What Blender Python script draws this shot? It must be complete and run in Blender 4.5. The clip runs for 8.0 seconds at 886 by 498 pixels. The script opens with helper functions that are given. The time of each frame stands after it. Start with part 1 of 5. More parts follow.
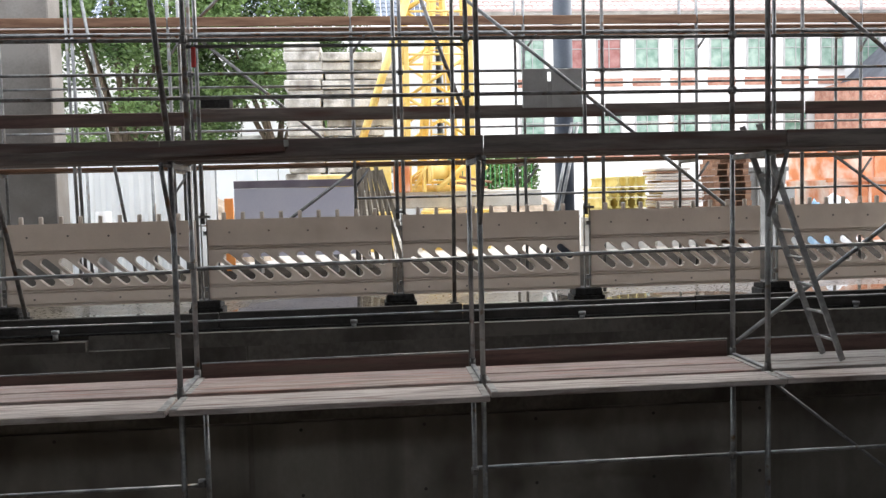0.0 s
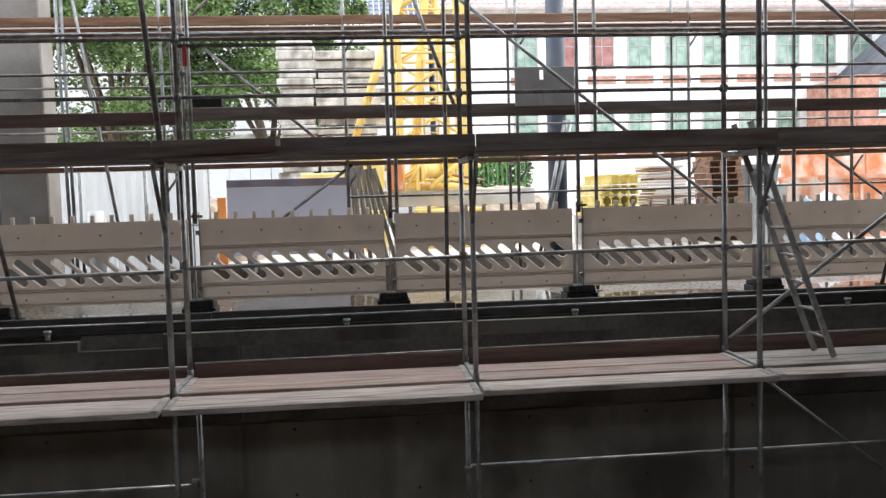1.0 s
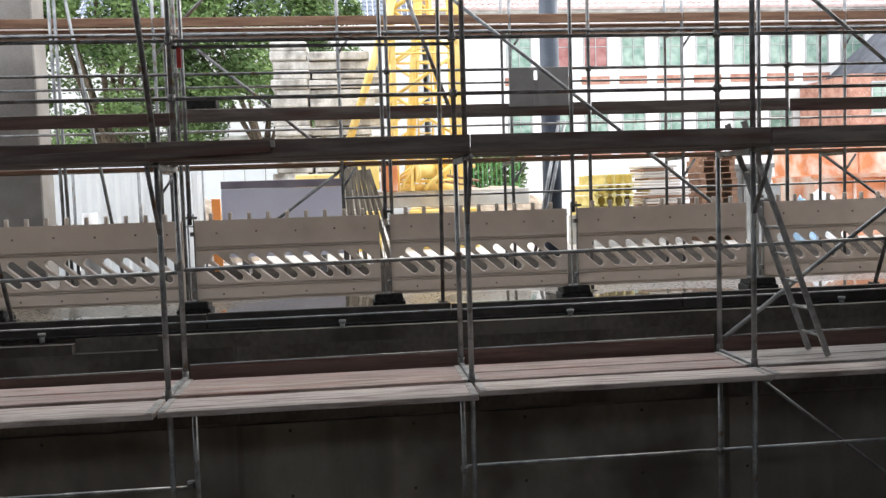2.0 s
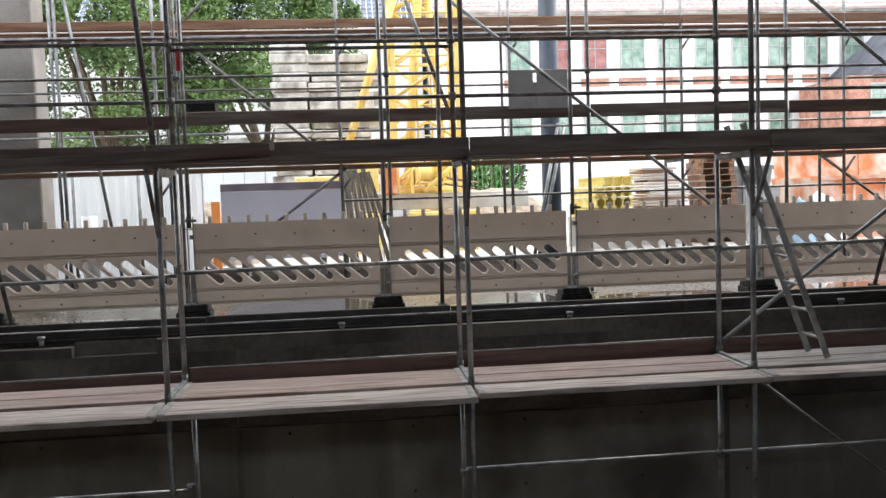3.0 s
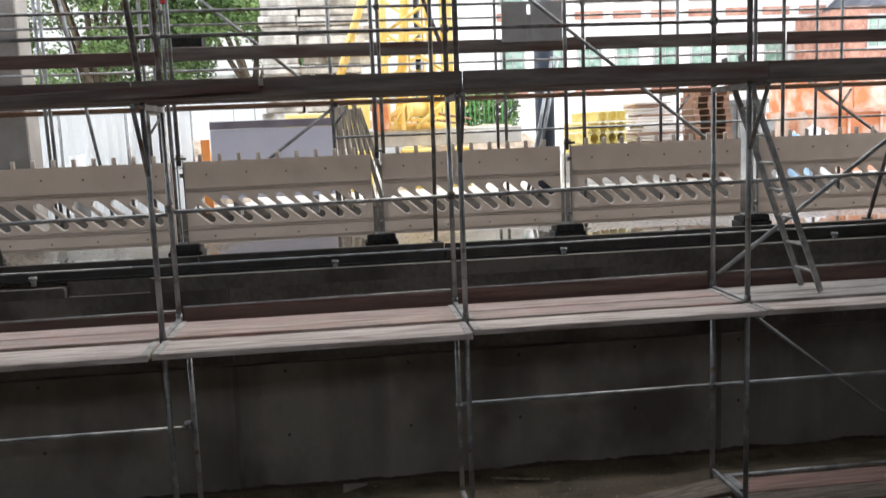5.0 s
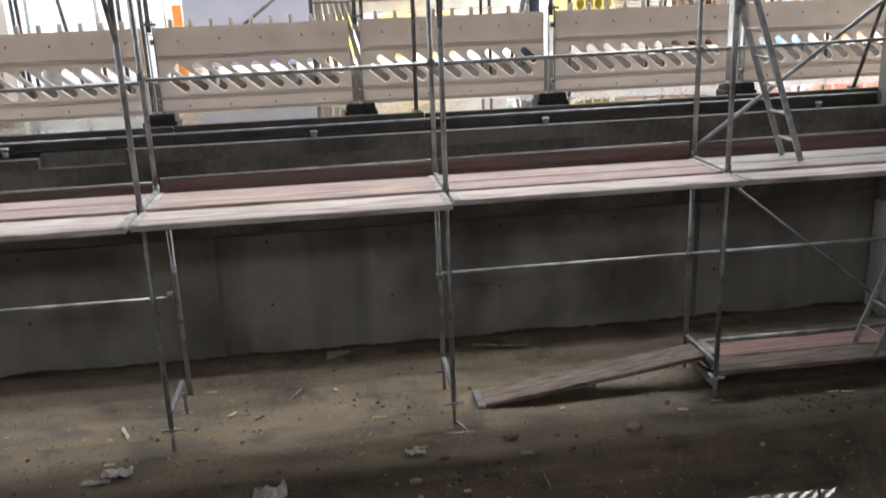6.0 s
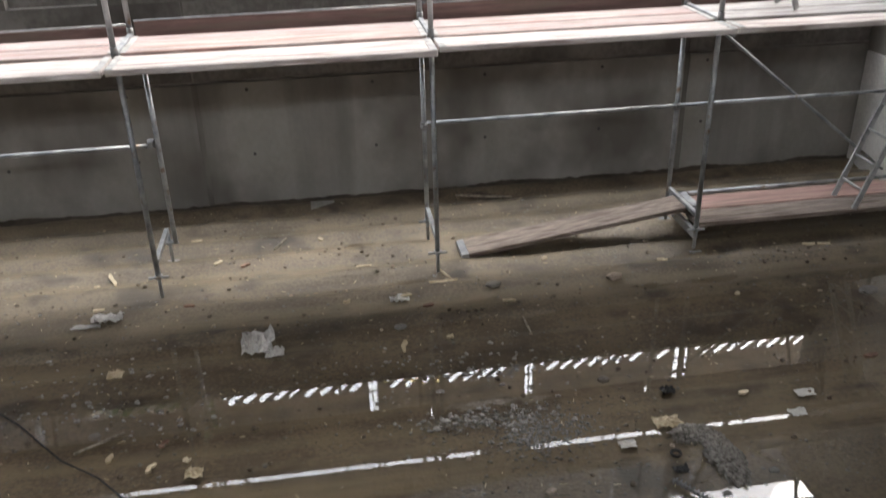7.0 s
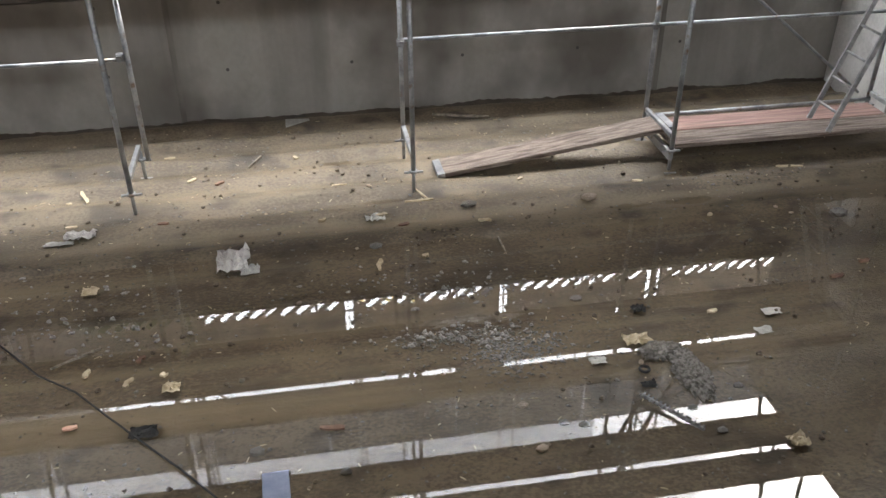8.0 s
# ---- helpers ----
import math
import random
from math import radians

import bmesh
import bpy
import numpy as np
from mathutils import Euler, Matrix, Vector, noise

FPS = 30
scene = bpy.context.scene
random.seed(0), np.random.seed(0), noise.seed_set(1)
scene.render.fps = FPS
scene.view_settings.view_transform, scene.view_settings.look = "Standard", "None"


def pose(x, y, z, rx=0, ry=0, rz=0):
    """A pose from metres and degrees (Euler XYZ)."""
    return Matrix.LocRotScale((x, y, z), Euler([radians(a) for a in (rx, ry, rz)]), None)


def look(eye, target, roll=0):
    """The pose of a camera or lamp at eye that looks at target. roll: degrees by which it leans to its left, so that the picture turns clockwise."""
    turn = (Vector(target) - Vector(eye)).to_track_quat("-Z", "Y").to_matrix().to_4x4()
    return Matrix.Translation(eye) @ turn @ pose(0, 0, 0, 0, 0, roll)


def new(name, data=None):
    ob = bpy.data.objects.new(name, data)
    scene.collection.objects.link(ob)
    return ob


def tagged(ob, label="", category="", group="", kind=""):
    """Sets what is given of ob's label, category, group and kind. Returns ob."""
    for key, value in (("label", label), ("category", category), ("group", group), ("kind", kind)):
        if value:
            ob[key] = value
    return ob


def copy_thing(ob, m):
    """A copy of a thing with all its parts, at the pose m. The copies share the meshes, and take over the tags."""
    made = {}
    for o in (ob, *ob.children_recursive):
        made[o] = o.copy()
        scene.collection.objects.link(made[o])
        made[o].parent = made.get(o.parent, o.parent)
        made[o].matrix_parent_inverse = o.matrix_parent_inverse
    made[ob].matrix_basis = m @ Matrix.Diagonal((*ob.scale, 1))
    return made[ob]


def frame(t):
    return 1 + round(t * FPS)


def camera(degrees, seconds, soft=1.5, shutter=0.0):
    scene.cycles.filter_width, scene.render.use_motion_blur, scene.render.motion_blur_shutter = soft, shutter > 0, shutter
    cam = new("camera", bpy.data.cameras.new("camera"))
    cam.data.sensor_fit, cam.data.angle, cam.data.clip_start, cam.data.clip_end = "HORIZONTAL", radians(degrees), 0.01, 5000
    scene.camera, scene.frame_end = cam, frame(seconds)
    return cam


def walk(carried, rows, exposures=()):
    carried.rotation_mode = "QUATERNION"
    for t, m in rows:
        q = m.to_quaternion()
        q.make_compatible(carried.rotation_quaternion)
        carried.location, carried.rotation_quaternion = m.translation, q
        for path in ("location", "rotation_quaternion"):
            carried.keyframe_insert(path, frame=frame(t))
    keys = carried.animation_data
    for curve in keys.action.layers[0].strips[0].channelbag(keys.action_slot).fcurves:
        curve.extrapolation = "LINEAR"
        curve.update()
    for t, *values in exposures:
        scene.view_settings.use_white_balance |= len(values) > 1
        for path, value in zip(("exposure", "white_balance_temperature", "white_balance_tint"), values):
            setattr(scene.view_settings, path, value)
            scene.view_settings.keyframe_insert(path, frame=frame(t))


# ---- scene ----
cam = camera(55.1, 8.0, soft=1.4, shutter=0.4)
PATH = [
    (0, (-0.963, -7.232, 3.877), (-0.787, -5.244, 3.749), -1.4),
    (0.5, (-0.954, -7.239, 3.88), (-0.773, -5.251, 3.753), -1.5),
    (1, (-0.951, -7.235, 3.883), (-0.761, -5.248, 3.75), -1.6),
    (1.5, (-0.957, -7.241, 3.882), (-0.758, -5.256, 3.749), -1.7),
    (3, (-0.95, -7.241, 3.887), (-0.747, -5.255, 3.76), -1.9),
    (3.5, (-0.96, -7.234, 3.887), (-0.757, -5.249, 3.762), -2.0),
    (4, (-0.953, -7.239, 3.876), (-0.744, -5.254, 3.745), -2.1),
    (4.2, (-0.943, -7.238, 3.874), (-0.733, -5.254, 3.732), -2.2),
    (5.3, (-0.958, -7.175, 3.877), (-0.743, -5.218, 3.523), -2.4),
    (5.5, (-0.936, -7.175, 3.869), (-0.723, -5.23, 3.455), -2.6),
    (6, (-0.921, -7.151, 3.855), (-0.688, -5.248, 3.286), -2.3),
    (6.5, (-0.923, -7.144, 3.842), (-0.676, -5.299, 3.113), -1.7),
    (7, (-0.93, -7.138, 3.819), (-0.686, -5.364, 2.929), -1.6),
    (7.5, (-0.932, -7.164, 3.791), (-0.671, -5.457, 2.782), -1.0),
    (8, (-0.922, -7.159, 3.802), (-0.641, -5.481, 2.751), -0.4),
]
walk(cam, [(t, look(eye, target, roll)) for t, eye, target, roll in PATH],
     [(0, 1.14), (4.2, 1.14), (5.3, 1.48), (5.5, 1.62), (6.0, 2.08), (6.5, 2.52), (7.0, 2.9), (7.5, 3.28), (8, 3.46)])

# ---- light: a bright overcast sky outside the open front of the building ----
world = bpy.data.worlds.new("world")
scene.world = world
world.use_nodes = True
wn = world.node_tree.nodes
sky = wn.new("ShaderNodeTexSky")
sky.sky_type = "NISHITA"
sky.sun_disc = False
sky.sun_elevation = radians(44)
sky.sun_rotation = radians(57)
sky.dust_density = 4.0
pale = wn.new("ShaderNodeMixRGB")
pale.inputs[0].default_value = 0.75
pale.inputs[2].default_value = (11.5, 11.7, 12.2, 1)
world.node_tree.links.new(sky.outputs[0], pale.inputs[1])
world.node_tree.links.new(pale.outputs[0], wn["Background"].inputs[0])
wn["Background"].inputs[1].default_value = 0.15
sun = new("sun", bpy.data.lights.new("sun", "SUN"))
sun.data.energy, sun.data.angle, sun.data.color = 0.6, radians(35), (1.0, 0.96, 0.9)
sun.matrix_world = look((14, 9, 16), (0, 0, 0))


# ---- materials ----
def mat(name, a, b, scale=4.0, rough=0.7, metal=0.0, bump=0.2, stretch=(1, 1, 1), fine=40.0, stain=None, spread=(0.35, 0.65), gloss=0.12, streak=None, grain=0.35, spec=0.5, lay=(1, 1, 0.09)):
    """Two tones mixed by a broad and a fine noise, an optional stain, and fine relief; object space, in metres."""
    m = bpy.data.materials.new(name)
    m.use_nodes = True
    n, l = m.node_tree.nodes, m.node_tree.links
    p = n["Principled BSDF"]
    co = n.new("ShaderNodeTexCoord")
    mp = n.new("ShaderNodeMapping")
    mp.inputs["Scale"].default_value = stretch
    info = n.new("ShaderNodeObjectInfo")
    off = n.new("ShaderNodeVectorMath")
    off.operation = "MULTIPLY_ADD"
    off.inputs[1].default_value = (7.3, 3.1, 5.7)
    l.new(info.outputs["Random"], off.inputs[0])
    l.new(co.outputs["Object"], off.inputs[2])
    l.new(off.outputs[0], mp.inputs[0])
    big, small = n.new("ShaderNodeTexNoise"), n.new("ShaderNodeTexNoise")
    big.inputs["Scale"].default_value, small.inputs["Scale"].default_value = scale, fine
    big.inputs["Detail"].default_value, small.inputs["Detail"].default_value = 6, 5
    for t in (big, small):
        l.new(mp.outputs[0], t.inputs["Vector"])
    add = n.new("ShaderNodeMath")
    add.operation = "MULTIPLY_ADD"
    add.inputs[1].default_value = grain
    l.new(small.outputs["Fac"], add.inputs[0])
    sub = n.new("ShaderNodeMath")
    sub.operation = "MULTIPLY_ADD"
    sub.inputs[1].default_value, sub.inputs[2].default_value = 1.0, -0.5 * grain
    l.new(big.outputs["Fac"], sub.inputs[0])
    l.new(sub.outputs[0], add.inputs[2])
    ramp = n.new("ShaderNodeValToRGB")
    ramp.color_ramp.elements[0].position, ramp.color_ramp.elements[1].position = spread
    ramp.color_ramp.elements[0].color, ramp.color_ramp.elements[1].color = (*a, 1), (*b, 1)
    l.new(add.outputs[0], ramp.inputs[0])
    out = ramp.outputs[0]
    if stain:
        col, sc, lo, hi = stain
        sn = n.new("ShaderNodeTexNoise")
        sn.inputs["Scale"].default_value, sn.inputs["Detail"].default_value = sc, 4
        l.new(mp.outputs[0], sn.inputs["Vector"])
        mr = n.new("ShaderNodeMapRange")
        mr.inputs[1].default_value, mr.inputs[2].default_value = lo, hi
        l.new(sn.outputs["Fac"], mr.inputs[0])
        mx = n.new("ShaderNodeMixRGB")
        mx.inputs[2].default_value = (*col, 1)
        l.new(mr.outputs[0], mx.inputs[0])
        l.new(out, mx.inputs[1])
        out = mx.outputs[0]
    if streak:
        sm = n.new("ShaderNodeMapping")
        sm.inputs["Scale"].default_value = lay
        l.new(off.outputs[0], sm.inputs[0])
        st = n.new("ShaderNodeTexNoise")
        st.inputs["Scale"].default_value, st.inputs["Detail"].default_value = streak[1], 5
        l.new(sm.outputs[0], st.inputs["Vector"])
        sr = n.new("ShaderNodeMapRange")
        sr.inputs[1].default_value, sr.inputs[2].default_value, sr.inputs[4].default_value = 0.5, 0.72, 0.8
        l.new(st.outputs["Fac"], sr.inputs[0])
        sx = n.new("ShaderNodeMixRGB")
        sx.inputs[2].default_value = (*streak[0], 1)
        l.new(sr.outputs[0], sx.inputs[0])
        l.new(out, sx.inputs[1])
        out = sx.outputs[0]
    l.new(out, p.inputs["Base Color"])
    rr = n.new("ShaderNodeMapRange")
    rr.inputs[3].default_value, rr.inputs[4].default_value = max(0.03, rough - gloss), min(1, rough + gloss)
    l.new(small.outputs["Fac"], rr.inputs[0])
    l.new(rr.outputs[0], p.inputs["Roughness"])
    p.inputs["Metallic"].default_value = metal
    p.inputs["Specular IOR Level"].default_value = spec
    if bump:
        bp = n.new("ShaderNodeBump")
        bp.inputs["Strength"].default_value, bp.inputs["Distance"].default_value = bump, 0.01
        l.new(add.outputs[0], bp.inputs["Height"])
        l.new(bp.outputs[0], p.inputs["Normal"])
    return m


STEEL = mat("galvanised steel", (0.22, 0.23, 0.24), (0.42, 0.43, 0.43), 6, 0.5, 0.7, 0.1, stain=((0.2, 0.14, 0.09), 9, 0.6, 0.75))
# for weathered fittings, and as the backlit tone of the upper tubes
DARKSTEEL = mat("weathered and backlit-dark steel", (0.15, 0.15, 0.15), (0.32, 0.32, 0.32), 8, 0.55, 0.6, 0.15, stain=((0.16, 0.09, 0.05), 7, 0.58, 0.72))
WOOD = mat("scaffold plank", (0.34, 0.265, 0.235), (0.54, 0.455, 0.41), 3, 0.8, 0, 0.35, (0.6, 8, 8), 30, stain=((0.42, 0.2, 0.17), 2.2, 0.5, 0.7), streak=((0.17, 0.125, 0.105), 5.0), lay=(0.35, 5, 1), grain=0.7)
PALEWOOD = mat("bleached plank", (0.46, 0.40, 0.36), (0.64, 0.58, 0.53), 3, 0.8, 0, 0.3, (0.6, 8, 8), 30)
REDWOOD = mat("red-brown varnished board", (0.085, 0.045, 0.04), (0.175, 0.105, 0.09), 3, 0.5, 0, 0.2, (0.5, 6, 6), 30, stain=((0.12, 0.09, 0.07), 2, 0.5, 0.7))
DARKBOARD = mat("weathered dark board", (0.14, 0.115, 0.103), (0.27, 0.23, 0.207), 3, 0.65, 0, 0.3, (0.5, 6, 6), 30, stain=((0.15, 0.07, 0.055), 1.2, 0.5, 0.7))
BROWNWOOD = mat("brown timber", (0.20, 0.10, 0.06), (0.36, 0.21, 0.13), 3, 0.7, 0, 0.3, (0.5, 6, 6), 30)
CONCRETE = mat("damp concrete", (0.215, 0.203, 0.181), (0.285, 0.271, 0.245), 1.1, 0.8, 0, 0.25, (1, 1, 0.8), 18, stain=((0.115, 0.104, 0.09), 0.8, 0.47, 0.64), streak=((0.088, 0.08, 0.068), 1.3), grain=0.3)
PALECONC = mat("pale concrete", (0.42, 0.41, 0.39), (0.6, 0.59, 0.56), 1.5, 0.8, 0, 0.2, fine=30, stain=((0.26, 0.25, 0.23), 1.1, 0.55, 0.75))
PLASTIC = mat("white barrier plastic", (0.60, 0.575, 0.54), (0.73, 0.70, 0.66), 3, 0.45, 0, 0.05, stain=((0.45, 0.42, 0.38), 2.5, 0.55, 0.8))


def let_light_through(m, share, tint):
    """Thin hollow plastic that passes part of the light falling on its back."""
    n, l = m.node_tree.nodes, m.node_tree.links
    tl, mx = n.new("ShaderNodeBsdfTranslucent"), n.new("ShaderNodeMixShader")
    tl.inputs[0].default_value = (*tint, 1)
    mx.inputs[0].default_value = share
    l.new(n["Principled BSDF"].outputs[0], mx.inputs[1])
    l.new(tl.outputs[0], mx.inputs[2])
    l.new(mx.outputs[0], n["Material Output"].inputs[0])


let_light_through(PLASTIC, 0.5, (0.78, 0.715, 0.66))
RUBBER = mat("recycled rubber", (0.015, 0.015, 0.015), (0.04, 0.04, 0.04), 20, 0.8, 0, 0.5)
YELLOW = mat("yellow crane paint", (0.82, 0.57, 0.14), (0.9, 0.7, 0.27), 2, 0.45, 0, 0.05, stain=((0.45, 0.25, 0.05), 3, 0.6, 0.8))
BLUEGREY = mat("blue-grey painted steel", (0.09, 0.11, 0.15), (0.14, 0.17, 0.21), 2, 0.5, 0, 0.05)
PLASTER = mat("white plaster", (0.74, 0.74, 0.73), (0.82, 0.82, 0.81), 0.6, 0.9, 0, 0.1)
GROUND = mat("wet sandy ground", (0.16, 0.14, 0.11), (0.34, 0.31, 0.27), 0.8, 0.45, 0, 0.3, fine=15, gloss=0.3)
ORANGE = mat("orange painted steel", (0.58, 0.18, 0.06), (0.72, 0.28, 0.12), 1.5, 0.5, 0, 0.1, stain=((0.75, 0.62, 0.53), 1.6, 0.42, 0.66))
DARKCEIL = mat("bare concrete soffit", (0.16, 0.157, 0.148), (0.25, 0.246, 0.232), 0.8, 0.85, 0, 0.2)


# ---- mesh helpers ----
def box(bm, lo, hi, m=None):
    vs = [bm.verts.new((x, y, z)) for x in (lo[0], hi[0]) for y in (lo[1], hi[1]) for z in (lo[2], hi[2])]
    for f in ((0, 1, 3, 2), (4, 6, 7, 5), (0, 4, 5, 1), (2, 3, 7, 6), (0, 2, 6, 4), (1, 5, 7, 3)):
        bm.faces.new([vs[i] for i in f])
    if m is not None:
        for v in vs:
            v.co = m @ v.co
    return bm


def tube(bm, p, q, r=0.024, n=10, r2=None):
    p, q = Vector(p), Vector(q)
    d = (q - p).normalized()
    u = d.orthogonal().normalized()
    w = d.cross(u)
    rings = []
    for c, rad in ((p, r), (q, r if r2 is None else r2)):
        rings.append([bm.verts.new(c + (u * math.cos(a) + w * math.sin(a)) * rad) for a in [2 * math.pi * k / n for k in range(n)]])
    for k in range(n):
        f = bm.faces.new((rings[0][k], rings[0][(k + 1) % n], rings[1][(k + 1) % n], rings[1][k]))
        f.smooth = True
    bm.faces.new(rings[0][::-1])
    bm.faces.new(rings[1])
    return bm


def bars(*items, r=0.024, n=10):
    bm = bmesh.new()
    for p, q in items:
        tube(bm, p, q, r, n)
    return bm


def boxes(*items):
    bm = bmesh.new()
    for lo, hi in items:
        box(bm, lo, hi)
    return bm


def soft_box(lo, hi, bevel=0.006, seg=1):
    bm = boxes((lo, hi))
    bmesh.ops.bevel(bm, geom=bm.edges[:], offset=bevel, segments=seg, affect="EDGES")
    return bm


def finish(ob_name, bm, material):
    bmesh.ops.recalc_face_normals(bm, faces=bm.faces[:])
    me = bpy.data.meshes.new(ob_name)
    bm.to_mesh(me)
    bm.free()
    me.materials.append(material)
    return new(ob_name, me)


def thing(name, at, label, category, group="", kind=""):
    ob = new(name)
    ob.empty_display_size = 0.1
    ob.location = at
    return tagged(ob, label, category, group, kind)


def part(name, bm, material, parent, label=""):
    """One mesh under a thing or part; built in world coordinates, kept there."""
    ob = finish(name, bm, material)
    ob.parent = parent
    at = Vector(parent.location)
    up = parent.parent
    while up is not None:
        at = at + Vector(up.location)
        up = up.parent
    if parent.type == "EMPTY":
        ob.matrix_parent_inverse = Matrix.Translation(-at)
    return tagged(ob, label)


def solo(name, bm, material, label, category, kind="", group=""):
    return tagged(finish(name, bm, material), label, category, group, kind)


# ---- setting ----
MUD = mat("wet clay mud", (0.09, 0.07, 0.045), (0.178, 0.14, 0.092), 1.6, 0.58, 0, 0.7, (0.9, 1.2, 1), 38, stain=((0.055, 0.044, 0.031), 2.6, 0.54, 0.68), gloss=0.25, grain=1.15, spread=(0.36, 0.64), streak=((0.23, 0.187, 0.122), 1.7), lay=(0.06, 2.0, 1))


def water_material():
    """Still, slightly turbid rainwater: tinted, with the gloss that water has."""
    m = bpy.data.materials.new("still water")
    m.use_nodes = True
    n, l = m.node_tree.nodes, m.node_tree.links
    n.remove(n["Principled BSDF"])
    lw, pw, sc = n.new("ShaderNodeLayerWeight"), n.new("ShaderNodeMath"), n.new("ShaderNodeMath")
    tr, gl, mx = n.new("ShaderNodeBsdfTransparent"), n.new("ShaderNodeBsdfGlossy"), n.new("ShaderNodeMixShader")
    lw.inputs["Blend"].default_value = 0.5
    pw.operation, pw.inputs[1].default_value = "POWER", 3.0
    sc.operation, sc.inputs[1].default_value, sc.inputs[2].default_value = "MULTIPLY_ADD", 0.8, 0.026
    l.new(lw.outputs["Facing"], pw.inputs[0])
    l.new(pw.outputs[0], sc.inputs[0])
    tr.inputs[0].default_value = (0.88, 0.855, 0.81, 1)
    gl.inputs["Roughness"].default_value = 0.005
    l.new(sc.outputs[0], mx.inputs[0])
    l.new(tr.outputs[0], mx.inputs[1])
    l.new(gl.outputs[0], mx.inputs[2])
    l.new(mx.outputs[0], n["Material Output"].inputs[0])
    return m


WATER = water_material()
FOOTSHADE = mat("shade-dark wet mud", (0.04, 0.032, 0.023), (0.085, 0.07, 0.052), 3, 0.6, 0, 0.6, fine=25)
EDGE = mat("dark wet slab edge", (0.035, 0.033, 0.03), (0.08, 0.075, 0.07), 3, 0.5, 0, 0.3)


def relief(x, y):
    """Height of the mud: packed ruts by the wall, a bank, then a flooded flat with shoals."""
    v = Vector((x, y, 0))
    rough = noise.fractal(v * 1.7, 0.9, 2.0, 4) * 0.011 + noise.fractal(Vector((x * 9, y * 9, 3)), 0.8, 2.0, 3) * 0.0035
    bank = -0.72 + 0.16 * noise.noise(Vector((x * 0.7, 2.0, 0)))
    k = min(1.0, max(0.0, (y - bank + 0.55) / 1.0))
    ruts = 0.036 * math.sin(y * 14 + 1.1 * noise.noise(Vector((x * 0.45, y * 0.8, 5)))) * (0.7 + 0.6 * noise.noise(Vector((x * 0.6, y * 1.5, 9))))
    h = -0.045 + k * k * (3 - 2 * k) * 0.056 + rough * (0.8 + 0.6 * k) + ruts * k
    for cx, cy, rx, ry, up in ((0.42, -2.42, 0.75, 0.22, 0.02), (-0.1, -2.06, 0.6, 0.12, 0.018), (1.55, -2.85, 0.28, 0.38, 0.02), (-3.6, -2.6, 0.7, 0.3, 0.012)):
        d = ((x - cx) / rx) ** 2 + ((y - cy) / ry) ** 2
        h += up * math.exp(-d)
    return h


def mud_sheet(x0, x1, y0, y1, step):
    nx, ny = int((x1 - x0) / step) + 1, int((y1 - y0) / step) + 1
    xs, ys = np.linspace(x0, x1, nx), np.linspace(y0, y1, ny)
    vs = [(float(x), float(y), relief(float(x), float(y))) for y in ys for x in xs]
    fs = [(j * nx + i, j * nx + i + 1, (j + 1) * nx + i + 1, (j + 1) * nx + i) for j in range(ny - 1) for i in range(nx - 1)]
    me = bpy.data.meshes.new("floor")
    me.from_pydata(vs, [], fs)
    me.polygons.foreach_set("use_smooth", [True] * len(fs))
    me.materials.append(MUD)
    return me


tagged(new("floor", mud_sheet(-7.0, 5.6, -6.4, 2.0, 0.045)), "muddy wet floor of the excavated pit", "floor", kind="structure")
solo("floor_west", boxes(((-16, -6.4, -0.4), (-7.0, 2.0, 0.01))), MUD, "muddy floor at the far end of the pit", "floor", "structure")
bmw = bmesh.new()
bmw.faces.new([bmw.verts.new(c) for c in ((-7.0, -6.4, -0.025), (5.6, -6.4, -0.025), (5.6, 2.0, -0.025), (-7.0, 2.0, -0.025))])
solo("water", bmw, WATER, "shallow still rainwater lying on the mud", "water", "structure")

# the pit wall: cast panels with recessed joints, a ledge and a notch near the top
# darker concrete for the wall's upper panels, its caps and the south wall
DARKCONC = mat("dark mottled concrete", (0.11, 0.1, 0.088), (0.205, 0.19, 0.17), 1.3, 0.7, 0, 0.3, (1, 1, 0.8), 18, stain=((0.06, 0.054, 0.047), 0.9, 0.5, 0.68), grain=0.6)
FILLER = mat("damp joint mortar", (0.085, 0.078, 0.066), (0.15, 0.14, 0.122), 3.0, 0.8, 0, 0.3, (1, 1, 0.4), 18, grain=0.3)
wall = solo("wall_north", boxes(((-16, 2.03, -0.4), (5.45, 2.2, 2.30))), CONCRETE, "damp grey concrete retaining wall of the pit", "wall", "structure")
WX = [-16, -12.9, -10.3, -7.72, -5.0, -2.295, 3.21, 5.45]
for i in range(len(WX) - 1):
    part("wall_panel", boxes(((WX[i] + 0.03, 2.0, -0.4), (WX[i + 1] - 0.03, 2.03, 1.432))), CONCRETE, wall)
    part("joint_filler", boxes(((WX[i] - 0.03, 2.006, -0.4), (WX[i] + 0.03, 2.03, 1.432))), FILLER, wall, "dark damp joint filler")
    part("wall_panel", boxes(((WX[i] + 0.012, 2.012, 1.462), (WX[i + 1] - 0.012, 2.03, 2.2985))), DARKCONC, wall)
part("wall_cap", boxes(((-16, 1.975, 2.30), (-3.97, 2.2, 2.41))), DARKCONC, wall)
part("wall_cap", boxes(((-3.1, 1.985, 2.30), (5.45, 2.2, 2.455))), DARKCONC, wall)
part("wall_cap", boxes(((-3.97, 2.09, 2.30), (-3.1, 2.2, 2.455))), DARKCONC, wall)
for k in range(9):
    for z in (0.62, 1.35):
        x = -6.95 + 1.3 * k + (0.05 if k % 2 else 0)
        part("tie_plug", bars(((x, 1.997, z), (x, 2.02, z)), r=0.019, n=10), EDGE, wall)
